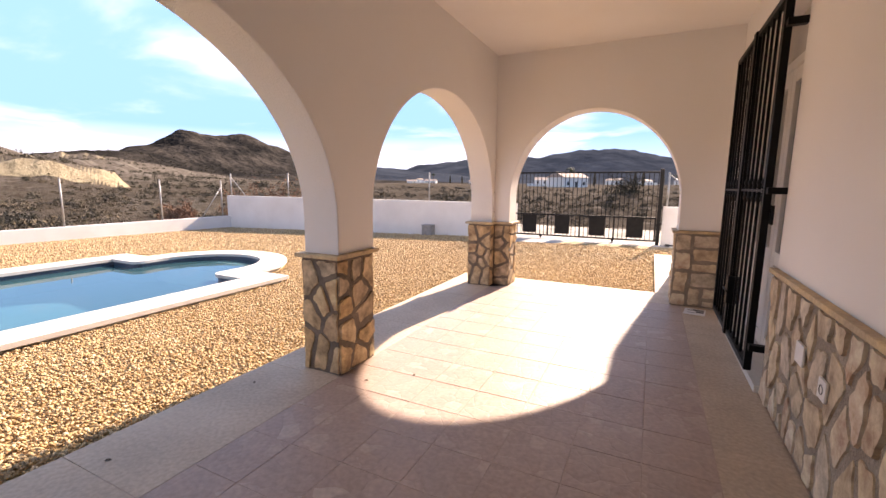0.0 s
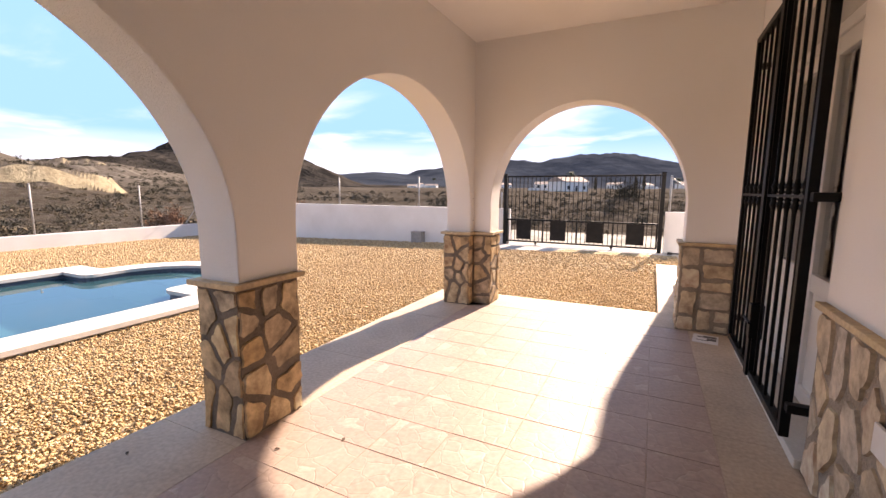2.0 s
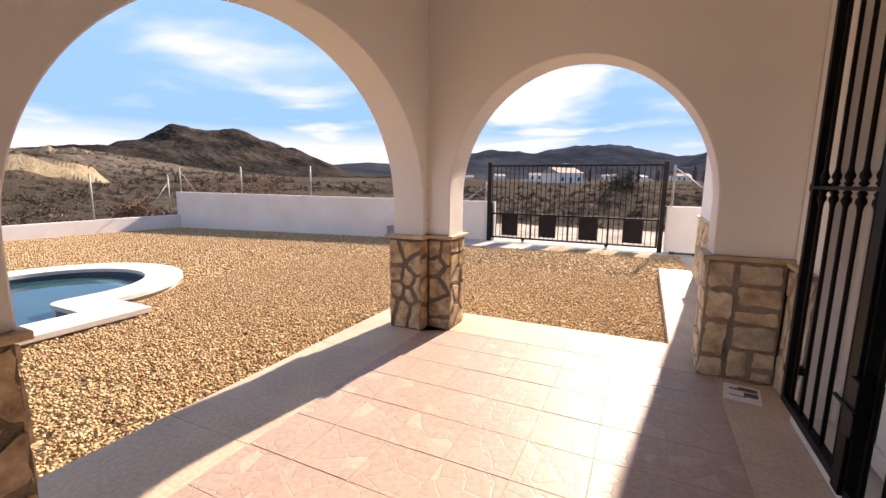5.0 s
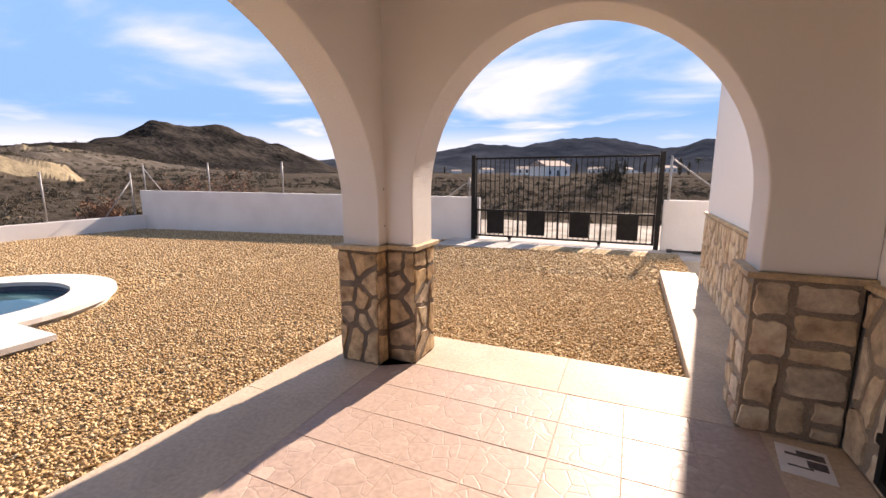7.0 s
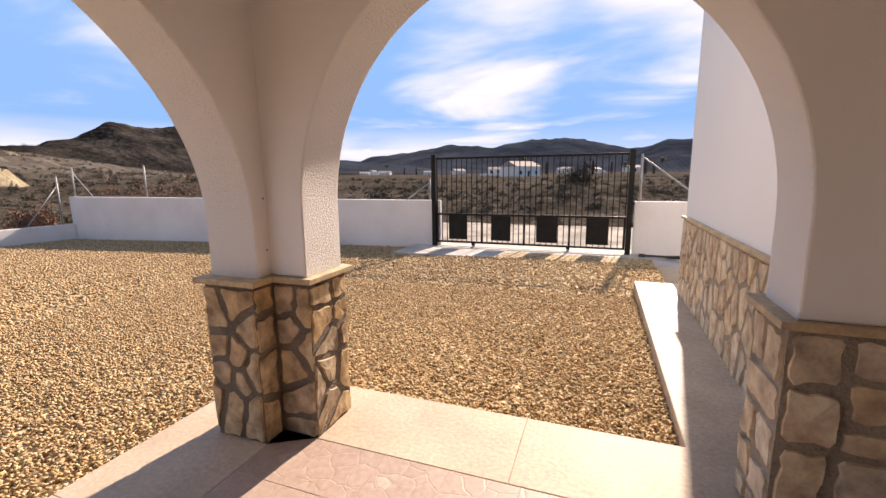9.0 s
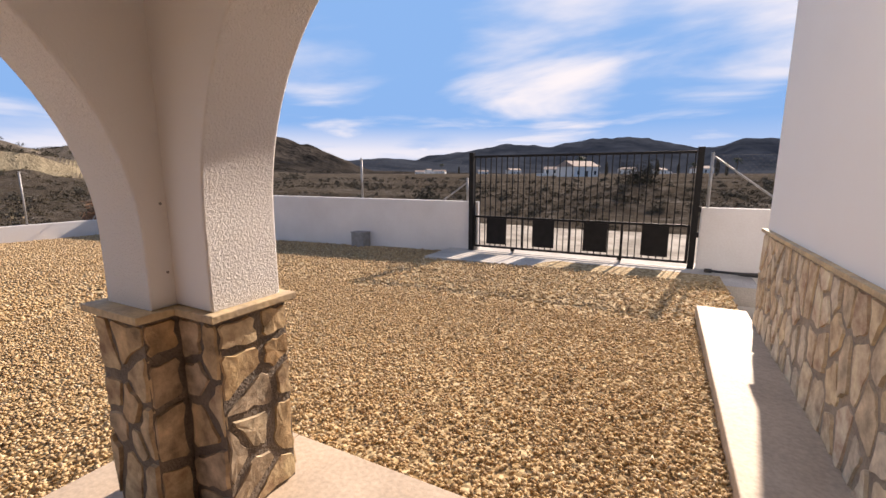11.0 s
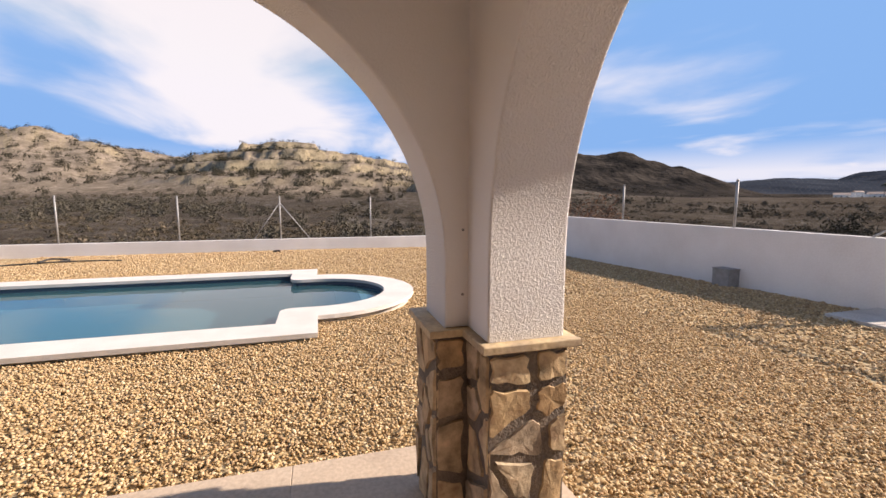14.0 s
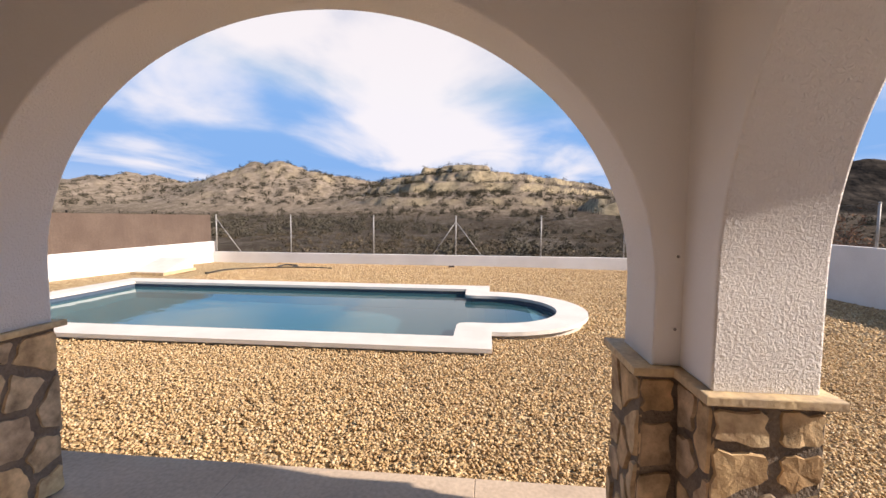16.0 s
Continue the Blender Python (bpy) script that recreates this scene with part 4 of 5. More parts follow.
def pool():
    t = thing("swimming_pool", (POOL_C, (POOL_Y0 + POOL_Y1) / 2, 0), "blue swimming pool with a round stepped end and white coping", "swimming pool")
    cx, cy = POOL_C, (POOL_Y0 + POOL_Y1) / 2
    move = lambda pts: [(x - cx, y - cy) for x, y in pts]
    inner, outer = move(pool_outline(0.0)), move(pool_outline(0.42))
    bm = ring(move(pool_outline(-0.03)), outer, POOL_TOP - 0.05, POOL_TOP)
    bmesh.ops.bevel(bm, geom=[e for e in bm.edges if all(v.co.z > POOL_TOP - 0.001 for v in e.verts) and len(e.link_faces) == 2 and e.calc_face_angle(0) > 0.5], offset=0.02, segments=3, affect="EDGES")
    part("coping", bm, COPING, t, "thick white coping slab")
    part("collar", ring(move(pool_outline(0.001)), move(pool_outline(0.34)), -0.75, POOL_TOP - 0.051), CONCRETE, t, "grey concrete ring under the coping")
    # basin
    bm = bmesh.new()
    rim = [bm.verts.new((x, y, POOL_TOP - 0.052)) for x, y in inner]
    low = [bm.verts.new((x, y, -1.55)) for x, y in inner]
    n = len(inner)
    for i in range(n):
        bm.faces.new((rim[i], rim[(i + 1) % n], low[(i + 1) % n], low[i]))
    bm.faces.new(low)
    part("basin", bm, POOL_TILE, t, "blue mosaic basin")
    bm = ring(move(pool_outline(-0.006)), move(pool_outline(-0.001)), POOL_TOP - 0.34, POOL_TOP - 0.055)
    part("waterline_band", bm, BAND_TILE, t, "dark blue mosaic band at the waterline")
    # steps in the round end
    for k in range(3):
        r = POOL_R - 0.012
        z = -0.235 - 0.25 * k
        pts = [(POOL_C - cx + r * math.cos(a), POOL_CY - cy + r * math.sin(a)) for a in [math.pi * j / 20 for j in range(21)]]
        yy = POOL_CY - cy + (0.62 - 0.36 * k)
        pts = [p for p in pts if p[1] > yy]
        half = math.sqrt(max(0.01, r * r - (yy - (POOL_CY - cy)) ** 2))
        pts = [(half, yy)] + pts + [(-half, yy)]
        part("step", extrude_outline(pts, lambda x, y, n: (x, y, -1.54 + n), z + 1.54), STEP_TILE, t, "pale blue step under water")
    bm = bmesh.new()
    f = bm.faces.new([bm.verts.new((x, y, POOL_TOP - 0.115)) for x, y in move(pool_outline(-0.008))])
    bmesh.ops.triangulate(bm, faces=[f])
    w = part("water", bm, WATER, t, "still teal water")
    if w.data.polygons[0].normal.z < 0:
        w.data.flip_normals()
    w.visible_shadow = False


pool()


def yard():
    """The bed under the gravel, with a hole for the pool, and reaching the garden walls."""
    bm = bmesh.new()
    nx, ny = 70, 90
    x0, x1, y0, y1 = -14.0, 2.34, -11.2, 6.9
    grid = [[bm.verts.new((x0 + (x1 - x0) * i / nx, y0 + (y1 - y0) * j / ny, 0)) for j in range(ny + 1)] for i in range(nx + 1)]
    for i in range(nx):
        for j in range(ny):
            q = [grid[i][j], grid[i + 1][j], grid[i + 1][j + 1], grid[i][j + 1]]
            cx, cy = sum(v.co.x for v in q) / 4, sum(v.co.y for v in q) / 4
            in_pool = (POOL_X0 - 0.25 < cx < POOL_X1 + 0.25 and POOL_Y0 - 0.25 < cy < POOL_Y1 + 0.2) or math.hypot(cx - POOL_C, cy - POOL_CY) < POOL_R + 0.2
            in_house = cx > -0.40 and SOUTH - 0.2 < cy < 0.3
            if not (in_pool or in_house):
                bm.faces.new(q)
    bmesh.ops.delete(bm, geom=[v for v in bm.verts if not v.link_faces], context="VERTS")
    for v in bm.verts:
        v.co.z = ground_z(v.co.x, v.co.y) + 0.012 * noise.noise(v.co * 0.9) - 0.012
    tagged(part("ground", bm, BED, smooth=True), "gravel-covered yard of honey-coloured stones", "gravel", kind="structure")


yard()


# ---- garden walls, fence and gate ----
WALL_Y = 6.92


def garden_walls():
    tagged(part("wall_garden_north", block(-14.15, -1.86, WALL_Y, WALL_Y + 0.15, -1.6, 0.775, 0.008), WALL_WHITE), "white painted garden wall in shade", "wall", kind="structure")
    tagged(part("wall_garden_gateside", block(2.06, 9.0, WALL_Y, WALL_Y + 0.15, -1.6, 0.785, 0.008), WALL_WHITE), "white painted garden wall beside the gate", "wall", kind="structure")
    tagged(part("wall_garden_west", block(-14.15, -14.0, -11.19, WALL_Y - 0.002, -1.6, -0.06, 0.008), WALL_WHITE), "low white painted garden wall under the fence", "wall", kind="structure")
    tagged(part("wall_garden_south", block(-14.15, 3.0, -11.35, -11.2, -1.2, 0.345, 0.008), WALL_WHITE), "white painted garden wall under a brown screen", "wall", kind="structure")
    tagged(part("wall_garden_east", block(8.9, 9.05, -11.2, WALL_Y, -1.2, 0.78), WALL_WHITE), "white painted garden wall behind the house", "wall", kind="structure")


garden_walls()


def fence_post(x, y, z0, z1, braces=()):
    t = thing("fence_post", (x, y, z0), ("slim galvanised post with slanting braces on the wall" if braces else "slim pale galvanised fence post standing on the garden wall"), "fence post", "wire fence posts")
    h = z1 - z0
    part("pole", rod((0, 0, -0.05), (0, 0, h), 0.024), ZINC, t, smooth=True)
    part("cap", lathe([(0.026, h - 0.02), (0.026, h + 0.004), (0.014, h + 0.018)], (0, 0, 0)), ZINC, t)
    for dx, dy, top in braces:
        part("brace", rod((dx, dy, 0.0), (dx * 0.03, dy * 0.03, top), 0.015), ZINC, t, smooth=True)
    return t


for x in (-10.74, -7.70, -4.64):
    fence_post(x, WALL_Y + 0.075, 0.775, 1.66)
fence_post(-2.0, WALL_Y + 0.075, 0.775, 1.22, ((-0.55, 0.0, 0.36),))
fence_post(2.14, WALL_Y + 0.075, 0.785, 1.62, ((1.05, 0.0, 0.78),))
fence_post(5.2, WALL_Y + 0.075, 0.785, 1.62)
fence_post(-13.95, WALL_Y + 0.075, 0.775, 1.66, ((0.85, 0.0, 0.75),))
for y, br in ((6.62, ((0.0, -0.9, 1.15),)), (4.20, ()), (1.32, ()), (-1.75, ((0.0, 0.95, 1.2), (0.0, -0.85, 1.2))), (-4.83, ()), (-8.06, ()), (-11.08, ((0.0, 1.0, 1.25),))):
    fence_post(-14.075, y, -0.06, 1.38, br)


def wire_fence(name, a, b, z0, z1, label):
    """Chain link: two sets of slanting wires and three straight ones."""
    a, b = Vector(a), Vector(b)
    run, along = (b - a).length, (b - a).normalized()
    h = z1 - z0
    bm = bmesh.new()

    def wire(p, q, r=0.0008):
        d = (q - p).normalized()
        side = d.cross(Vector((0, 0, 1))).normalized() if abs(d.z) < 0.99 else Vector((1, 0, 0))
        up = side.cross(d)
        ring_ = [side * r, (side * -0.5 + up * 0.87) * r, (side * -0.5 - up * 0.87) * r]
        lo, hi = [bm.verts.new(p + c) for c in ring_], [bm.verts.new(q + c) for c in ring_]
        for i in range(3):
            bm.faces.new((lo[i], lo[(i + 1) % 3], hi[(i + 1) % 3], hi[i]))
    s = -h
    while s < run:
        u0, u1 = max(s, 0), min(s + h, run)
        if u1 > u0:
            wire(a + along * u0 + Vector((0, 0, z0 + u0 - s)), a + along * u1 + Vector((0, 0, z0 + u1 - s)))
            wire(a + along * u0 + Vector((0, 0, z1 - u0 + s)), a + along * u1 + Vector((0, 0, z1 - u1 + s)))
        s += 0.085
    for z in (z0 + 0.01, (z0 + z1) / 2, z1 - 0.01):
        wire(a + Vector((0, 0, z)), b + Vector((0, 0, z)), 0.0014)
    ob = part(name, bm, WIRE)
    tagged(ob, label, "wire fence", kind="stuff")


wire_fence("wire_mesh", (-13.95, WALL_Y + 0.10, 0), (-2.0, WALL_Y + 0.10, 0), 0.78, 1.64, "thin chain-link wire mesh between the posts")
wire_fence("wire_mesh", (2.14, WALL_Y + 0.10, 0), (9.0, WALL_Y + 0.10, 0), 0.79, 1.60, "thin chain-link wire mesh beside the gate")
wire_fence("wire_mesh", (-14.10, -11.08, 0), (-14.10, 6.62, 0), -0.05, 1.36, "thin chain-link wire mesh over the low wall")


def screen_fence():
    t = thing("privacy_screen", (-5.5, -11.27, 0.345), "dark brown woven privacy screen on the garden wall", "privacy screen")
    bm = bmesh.new()
    n = 120
    rows = []
    for j in range(5):
        z = j / 4 * 1.03
        rows.append([(bm.verts.new((-8.5 + 17.0 * i / n, 0.012 * math.sin(i * 0.9 + j) * (1 - j / 5), z - 0.012 * abs(math.sin(i * 0.31)) * (j == 4))), bm.verts.new((-8.5 + 17.0 * i / n, 0.006 + 0.012 * math.sin(i * 0.9 + j) * (1 - j / 5), z - 0.012 * abs(math.sin(i * 0.31)) * (j == 4)))) for i in range(n + 1)])
    for lo, hi in zip(rows, rows[1:]):
        for i in range(n):
            for k in (0, 1):
                bm.faces.new((lo[i][k], lo[i + 1][k], hi[i + 1][k], hi[i][k]))
    part("fabric", bm, SCREEN, t)
    for i in range(7):
        part("post", rod((-8.48 + 2.8 * i, -0.03, -0.02), (-8.48 + 2.8 * i, -0.03, 1.09), 0.024), IRON, t, "dark steel post")


screen_fence()


def gate():
    t = thing("sliding_gate", (0.065, WALL_Y - 0.06, -0.19), "charcoal steel gate of slim bars with four square plates", "gate")
    w, top, mid, low = 1.86, 1.86, 0.68, 0.10
    for s in (-1, 1):
        post = part("post", block(s * 1.91 - 0.045, s * 1.91 + 0.045, -0.045, 0.045, 0.0, top + 0.03, 0.004), GATE_IRON, t)
        part("post_cap", block(s * 1.91 - 0.05, s * 1.91 + 0.05, -0.05, 0.05, top + 0.03, top + 0.045, 0.004), GATE_IRON, post)
    for name, z in (("top_rail", top - 0.03), ("middle_rail", mid), ("bottom_rail", low)):
        part(name, block(-w, w, -0.02, 0.02, z - 0.02, z + 0.02, 0.003), GATE_IRON, t)
    n = 34
    for k in range(n + 1):
        x = -w + 0.02 + (2 * w - 0.04) * k / n
        part("bar", block(x - 0.008, x + 0.008, -0.008, 0.008, mid + 0.018, top - 0.048), GATE_IRON, t)
    for k in range(n + 1):
        x = -w + 0.02 + (2 * w - 0.04) * k / n
        wide = 0.02 if k in (0, 9, 17, 25, 34) else 0.008
        part("lower_bar", block(x - wide, x + wide, -wide * 0.9, wide * 0.9, low + 0.018, mid - 0.018), GATE_IRON, t)
    for x in (-1.38, -0.47, 0.44, 1.37):
        part("plate", block(x - 0.20, x + 0.20, -0.024, -0.010, low + 0.06, mid - 0.02, 0.003), GATE_IRON, t, "square charcoal plate")
    for x in (-1.05, 0.85):
        wh = part("wheel_bracket", block(x - 0.035, x + 0.035, -0.025, 0.025, 0.045, low - 0.018, 0.004), GATE_IRON, t)
        part("wheel", rod((x, -0.014, 0.032), (x, 0.014, 0.032), 0.03, 14), ZINC, wh)
    for z in (0.55, 0.95):
        part("keeper", block(1.956, 1.985, -0.03, 0.03, z - 0.04, z + 0.04, 0.004), GATE_IRON, t)
    part("track_rail", block(-2.0, 2.0, -0.012, 0.012, 0.0, 0.008), ZINC, t, "steel track let into the strip")


gate()
tagged(part("threshold_strip", block(-2.35, 2.75, 5.85, 7.4, -0.45, -0.19, 0.006), CONCRETE), "pale concrete strip under the gate", "pavement", kind="structure")
tagged(part("gate_pier", block(-1.86, -1.74, WALL_Y + 0.02, WALL_Y + 0.14, -0.19, 0.77, 0.004), WALL_WHITE), "white end of the garden wall behind the gate", "wall", kind="structure")


def meter_box():
    t = thing("grey_box", (-4.56, WALL_Y - 0.14, ground_z(-4.56, 6.6) - 0.02), "grey concrete utility block at the foot of the wall", "utility box")
    part("body", block(-0.17, 0.17, -0.13, 0.135, 0, 0.32, 0.008), GREYBOX, t)
    part("lid", block(-0.18, 0.18, -0.14, 0.138, 0.321, 0.345, 0.006), GREYBOX, t)


meter_box()


def pump_hatch():
    """A low white hatch with a sloping lid and a timber-coloured base, against the screen wall."""
    z = ground_z(-9.0, -10.5) - 0.02
    t = thing("pump_hatch", (-9.95, -9.95, z), "low pale hatch with a sloping lid and tan base", "pump cover")
    part("base", block(-0.66, 0.66, -0.5, 0.5, 0, 0.09, 0.01), CAPSTONE, t, "tan base slab")
    lid = [(-0.58, 0.09), (0.60, 0.09), (0.52, 0.12), (-0.40, 0.40), (-0.55, 0.40)]
    part("lid", extrude_outline(lid, lambda a, b, n: (a, -0.48 + n, b + 0.002), 0.96, bevel=0.012), COPING, t, "cream sloping lid")


pump_hatch()


def hose(points, r, label):
    pts = []
    for i in range(len(points) - 1):
        p0, p1, p2, p3 = (Vector(points[max(0, min(len(points) - 1, i + k))]) for k in (-1, 0, 1, 2))
        for j in range(6):
            k = j / 6
            pts.append(0.5 * ((2 * p1) + (p2 - p0) * k + (2 * p0 - 5 * p1 + 4 * p2 - p3) * k * k + (3 * p1 - p0 - 3 * p2 + p3) * k ** 3))
    t = thing("hose", points[0], label, "hose")
    o = Vector(points[0])
    part("pipe", tube([p - o for p in pts], r), RUBBER, t, smooth=True)
    part("coupling", rod(pts[0] - o - Vector((0.05, 0, 0)), pts[0] - o + Vector((0.05, 0, 0)), r * 1.7), RUBBER, t)


def on_gravel(x, y, h=0.03):
    return (x, y, ground_z(x, y) + h)


hose([on_gravel(-9.9, -8.6), on_gravel(-11.0, -8.7), on_gravel(-11.6, -8.1), on_gravel(-11.9, -7.2, 0.05), on_gravel(-12.2, -6.4), on_gravel(-12.0, -5.6)], 0.02, "black pool hose lying on the gravel")
hose([on_gravel(-12.0, -7.5, 0.05), on_gravel(-12.3, -7.4, 0.10), on_gravel(-12.3, -7.0, 0.07), on_gravel(-12.0, -7.1, 0.05)], 0.025, "short black hose end on the gravel")
hose([on_gravel(-13.3, -1.9), on_gravel(-13.28, -1.84, 0.05), on_gravel(-13.26, -1.78, 0.06), on_gravel(-13.25, -1.72, 0.04)], 0.03, "stub of black pipe standing out of the gravel")
hose([on_gravel(2.2, 6.62), on_gravel(2.5, 6.4, 0.06), on_gravel(2.9, 6.35, 0.08), on_gravel(3.2, 6.5, 0.05), on_gravel(2.9, 6.68), on_gravel(2.6, 6.5), on_gravel(3.6, 6.45), on_gravel(4.2, 6.5)], 0.018, "black pipe looped on the ground by the wall")


# ---- the country beyond the walls ----
def heading(az, d):
    return math.sin(radians(az)) * d, math.cos(radians(az)) * d


# hills: compass heading, distance, height, half width across, half width in depth
HILLS = [(-94.2, 190, 18.4, 23.9, 45), (-78.1, 200, 12.7, 22.8, 40), (-116.5, 230, 24.4, 29, 40), (-132.5, 330, 15.8, 28.4, 45), (-125.8, 300, 9.3, 17.7, 35), (-140.9, 300, 10.9, 42.2, 60),
         (-57.9, 640, 50.8, 35.3, 80), (-51, 650, 51.8, 34, 80), (-45.7, 650, 24.3, 34.4, 70), (-68.2, 520, 10.7, 57.4, 80), (-68.5, 420, 12.8, 46.8, 70), (-76, 82, 2.6, 9, 9),
         (-3, 27, 0.7, 3, 2.2), (-1, 42, 1.3, 4, 4), (-19.9, 2500, 158.2, 232.6, 350), (-28.8, 2600, 82.2, 140.7, 350), (-9, 2700, 177.4, 163.2, 350), (-3.4, 2600, 148.1, 124.1, 320),
         (7.6, 2300, 118.7, 119.1, 350), (15.8, 2500, 86.4, 225.6, 350), (-35.7, 1500, 54.5, 284.8, 260), (30, 2400, 100, 400, 400), (60, 2400, 110, 500, 400), (100, 2400, 120, 500, 400),
         (140, 2000, 110, 500, 400), (-165, 1500, 80, 300, 300), (2.4, 2700, 112.5, 134, 330), (-41.7, 640, 16.8, 35.7, 70), (-61.9, 560, 14.8, 38.6, 70), (-104.5, 240, 7.6, 17.7, 30)]


def country_z(x, y):
    d = math.hypot(x, y)
    z = -0.95 + 0.0145 * max(0.0, d - 24) * (1.0 if d < 260 else 260 / d)
    p = Vector((x, y, 0))
    out = min(1.0, max(0.0, (d - 16) / 40))
    z += out * (0.5 * noise.noise(p * 0.045) + 0.22 * noise.noise(p * 0.13))
    near = 0.0
    for az, hd, h, wa, wd in HILLS:
        cx, cy = heading(az, hd)
        if abs(x - cx) > 3.2 * max(wa, wd) or abs(y - cy) > 3.2 * max(wa, wd):
            continue
        s, c = math.sin(radians(az)), math.cos(radians(az))
        along, across = (x - cx) * s + (y - cy) * c, (x - cx) * c - (y - cy) * s
        near += h * math.exp(-0.5 * ((across / wa) ** 2 + (along / wd) ** 2))
    gully = noise.turbulence(p * (0.03 if d < 420 else 0.012 if d < 1000 else 0.0032), 4, False)
    near *= 1.0 - (0.20 if d < 420 else 0.24 if d < 1000 else 0.26) * gully + (0.06 * noise.noise(p * 0.05) if d < 420 else 0.0)
    if d < 420:
        near *= 1.0 - 0.10 * noise.turbulence(p * 0.085, 3, False)
    # a cut bank of bare marl
    bx, by = heading(-71.5, 86)
    reach = 11 + 2.5 * noise.noise(p * 0.12) - math.hypot(x - bx, y - by)
    near += 2.3 * min(1.0, max(0.0, reach / 2.2))
    # cut benches on the old quarry hill
    s = Vector((x - heading(-93, 160)[0], y - heading(-93, 160)[1])).length
    if s < 52:
        k = max(0.0, 1 - s / 52) ** 0.5
        lift = near / 4.4 + 0.16 * noise.noise(p * 0.06)
        near += k * 4.4 * 0.95 * (math.floor(lift) + min(1.0, (lift - math.floor(lift)) * 7.0) - lift)
    return z + near


def country():
    az_fine = [-146 + 170 * k / 560 for k in range(561)]
    az_rest = [24 + 190 * k / 60 for k in range(1, 60)]
    az = az_fine + az_rest
    rr = [8.5]
    while rr[-1] < 4200:
        rr.append(rr[-1] * (1.028 if rr[-1] < 850 else 1.06))
    verts, faces = [(0, 0, -2.2)], []
    n = len(az)
    sides = [(math.sin(radians(a)), math.cos(radians(a))) for a in az]
    for r in rr:
        for sx, sy in sides:
            x, y = r * sx, r * sy
            verts.append((x, y, -2.2 if -13.3 < x < 8.2 and -10.5 < y < 6.2 else country_z(x, y)))
    faces += [(0, 1 + (k + 1) % n, 1 + k) for k in range(n)]
    for i in range(len(rr) - 1):
        for k in range(n):
            a, b = 1 + i * n + k, 1 + i * n + (k + 1) % n
            faces.append((a, b, b + n, a + n))
    me = bpy.data.meshes.new("backdrop")
    me.from_pydata(verts, [], faces)
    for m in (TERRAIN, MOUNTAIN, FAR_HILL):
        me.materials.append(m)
    # past 1000 m the ground takes the blue-grey that imitates haze
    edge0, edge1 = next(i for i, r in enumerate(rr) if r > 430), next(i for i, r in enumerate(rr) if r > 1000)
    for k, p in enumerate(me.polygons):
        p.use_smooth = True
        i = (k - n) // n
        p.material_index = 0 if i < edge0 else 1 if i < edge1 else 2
    me.update()
    tagged(new("backdrop", me), "dry scrub country with pale marl hills", "hills", kind="structure")


country()


def track():
    """The pale dirt track outside the gate."""
    bm = bmesh.new()
    n = 80
    rows = []
    for i in range(n + 1):
        x = -6 + 40 * i / n
        y0 = 7.45 + 0.2 * noise.noise(Vector((x * 0.4, 3, 0))) + 0.006 * max(0, x) ** 2 * 0.3
        wdt = 5.2 + 0.5 * noise.noise(Vector((x * 0.5, 9, 0)))
        rows.append([bm.verts.new((x, y0 + wdt * j / 6, max(-0.34, country_z(x, y0 + wdt * j / 6) + 0.12) + 0.05 * noise.noise(Vector((x, j * 1.3, 1))))) for j in range(7)])
    for a, b in zip(rows, rows[1:]):
        for j in range(6):
            bm.faces.new((a[j], b[j], b[j + 1], a[j + 1]))
    tagged(part("road", bm, TRACK, smooth=True), "pale stony dirt track outside the gate", "track", kind="structure")


track()


def tuft_mesh(seed, leaves, flat=0.75, leaf=1.0):
    """A ragged clump of small leafy triangles, one unit wide."""
    rng = random.Random(seed)
    v, f = [], []
    for _ in range(leaves):
        a, e = rng.uniform(0, math.tau), rng.uniform(0.0, 1.0)
        r = 0.5 * (0.45 + 0.55 * rng.random()) * (1 + 0.3 * math.sin(3 * a + seed))
        c = Vector((r * math.cos(a) * math.sqrt(1 - 0.8 * e * e), r * math.sin(a) * math.sqrt(1 - 0.8 * e * e), flat * r * 1.5 * e + 0.02))
        s = rng.uniform(0.10, 0.22) * leaf
        d1 = Vector((rng.uniform(-1, 1), rng.uniform(-1, 1), rng.uniform(-0.6, 0.9))).normalized() * s
        d2 = d1.cross(Vector((rng.uniform(-1, 1), rng.uniform(-1, 1), rng.uniform(-1, 1)))).normalized() * s * 0.7
        k = len(v)
        v += [c - d1 * 0.6 - d2 * 0.5, c + d1, c - d1 * 0.4 + d2]
        f.append((k, k + 1, k + 2))
    return np.array([list(p) for p in v]), np.array(f)


def scatter(name, places, kinds, mat, label, category):
    """Many copies of a few shapes joined into one mesh."""
    vs, fs, off = [], [], 0
    for i, (x, y, z, s, turn) in enumerate(places):
        v, f = kinds[i % len(kinds)]
        c, sn = math.cos(turn) * s, math.sin(turn) * s
        w = np.empty_like(v)
        w[:, 0], w[:, 1], w[:, 2] = v[:, 0] * c - v[:, 1] * sn + x, v[:, 0] * sn + v[:, 1] * c + y, v[:, 2] * s + z
        vs.append(w)
        fs.append(f + off)
        off += len(v)
    v, f = np.concatenate(vs), np.concatenate(fs)
    me = bpy.data.meshes.new(name)
    me.vertices.add(len(v))
    me.vertices.foreach_set("co", v.astype(np.float32).ravel())
    me.loops.add(len(f) * 3)
    me.loops.foreach_set("vertex_index", f.astype(np.int32).ravel())
    me.polygons.add(len(f))
    me.polygons.foreach_set("loop_start", np.arange(0, len(f) * 3, 3, dtype=np.int32))
    me.update(calc_edges=True)
    me.materials.append(mat)
    return tagged(new(name, me), label, category, kind="stuff")


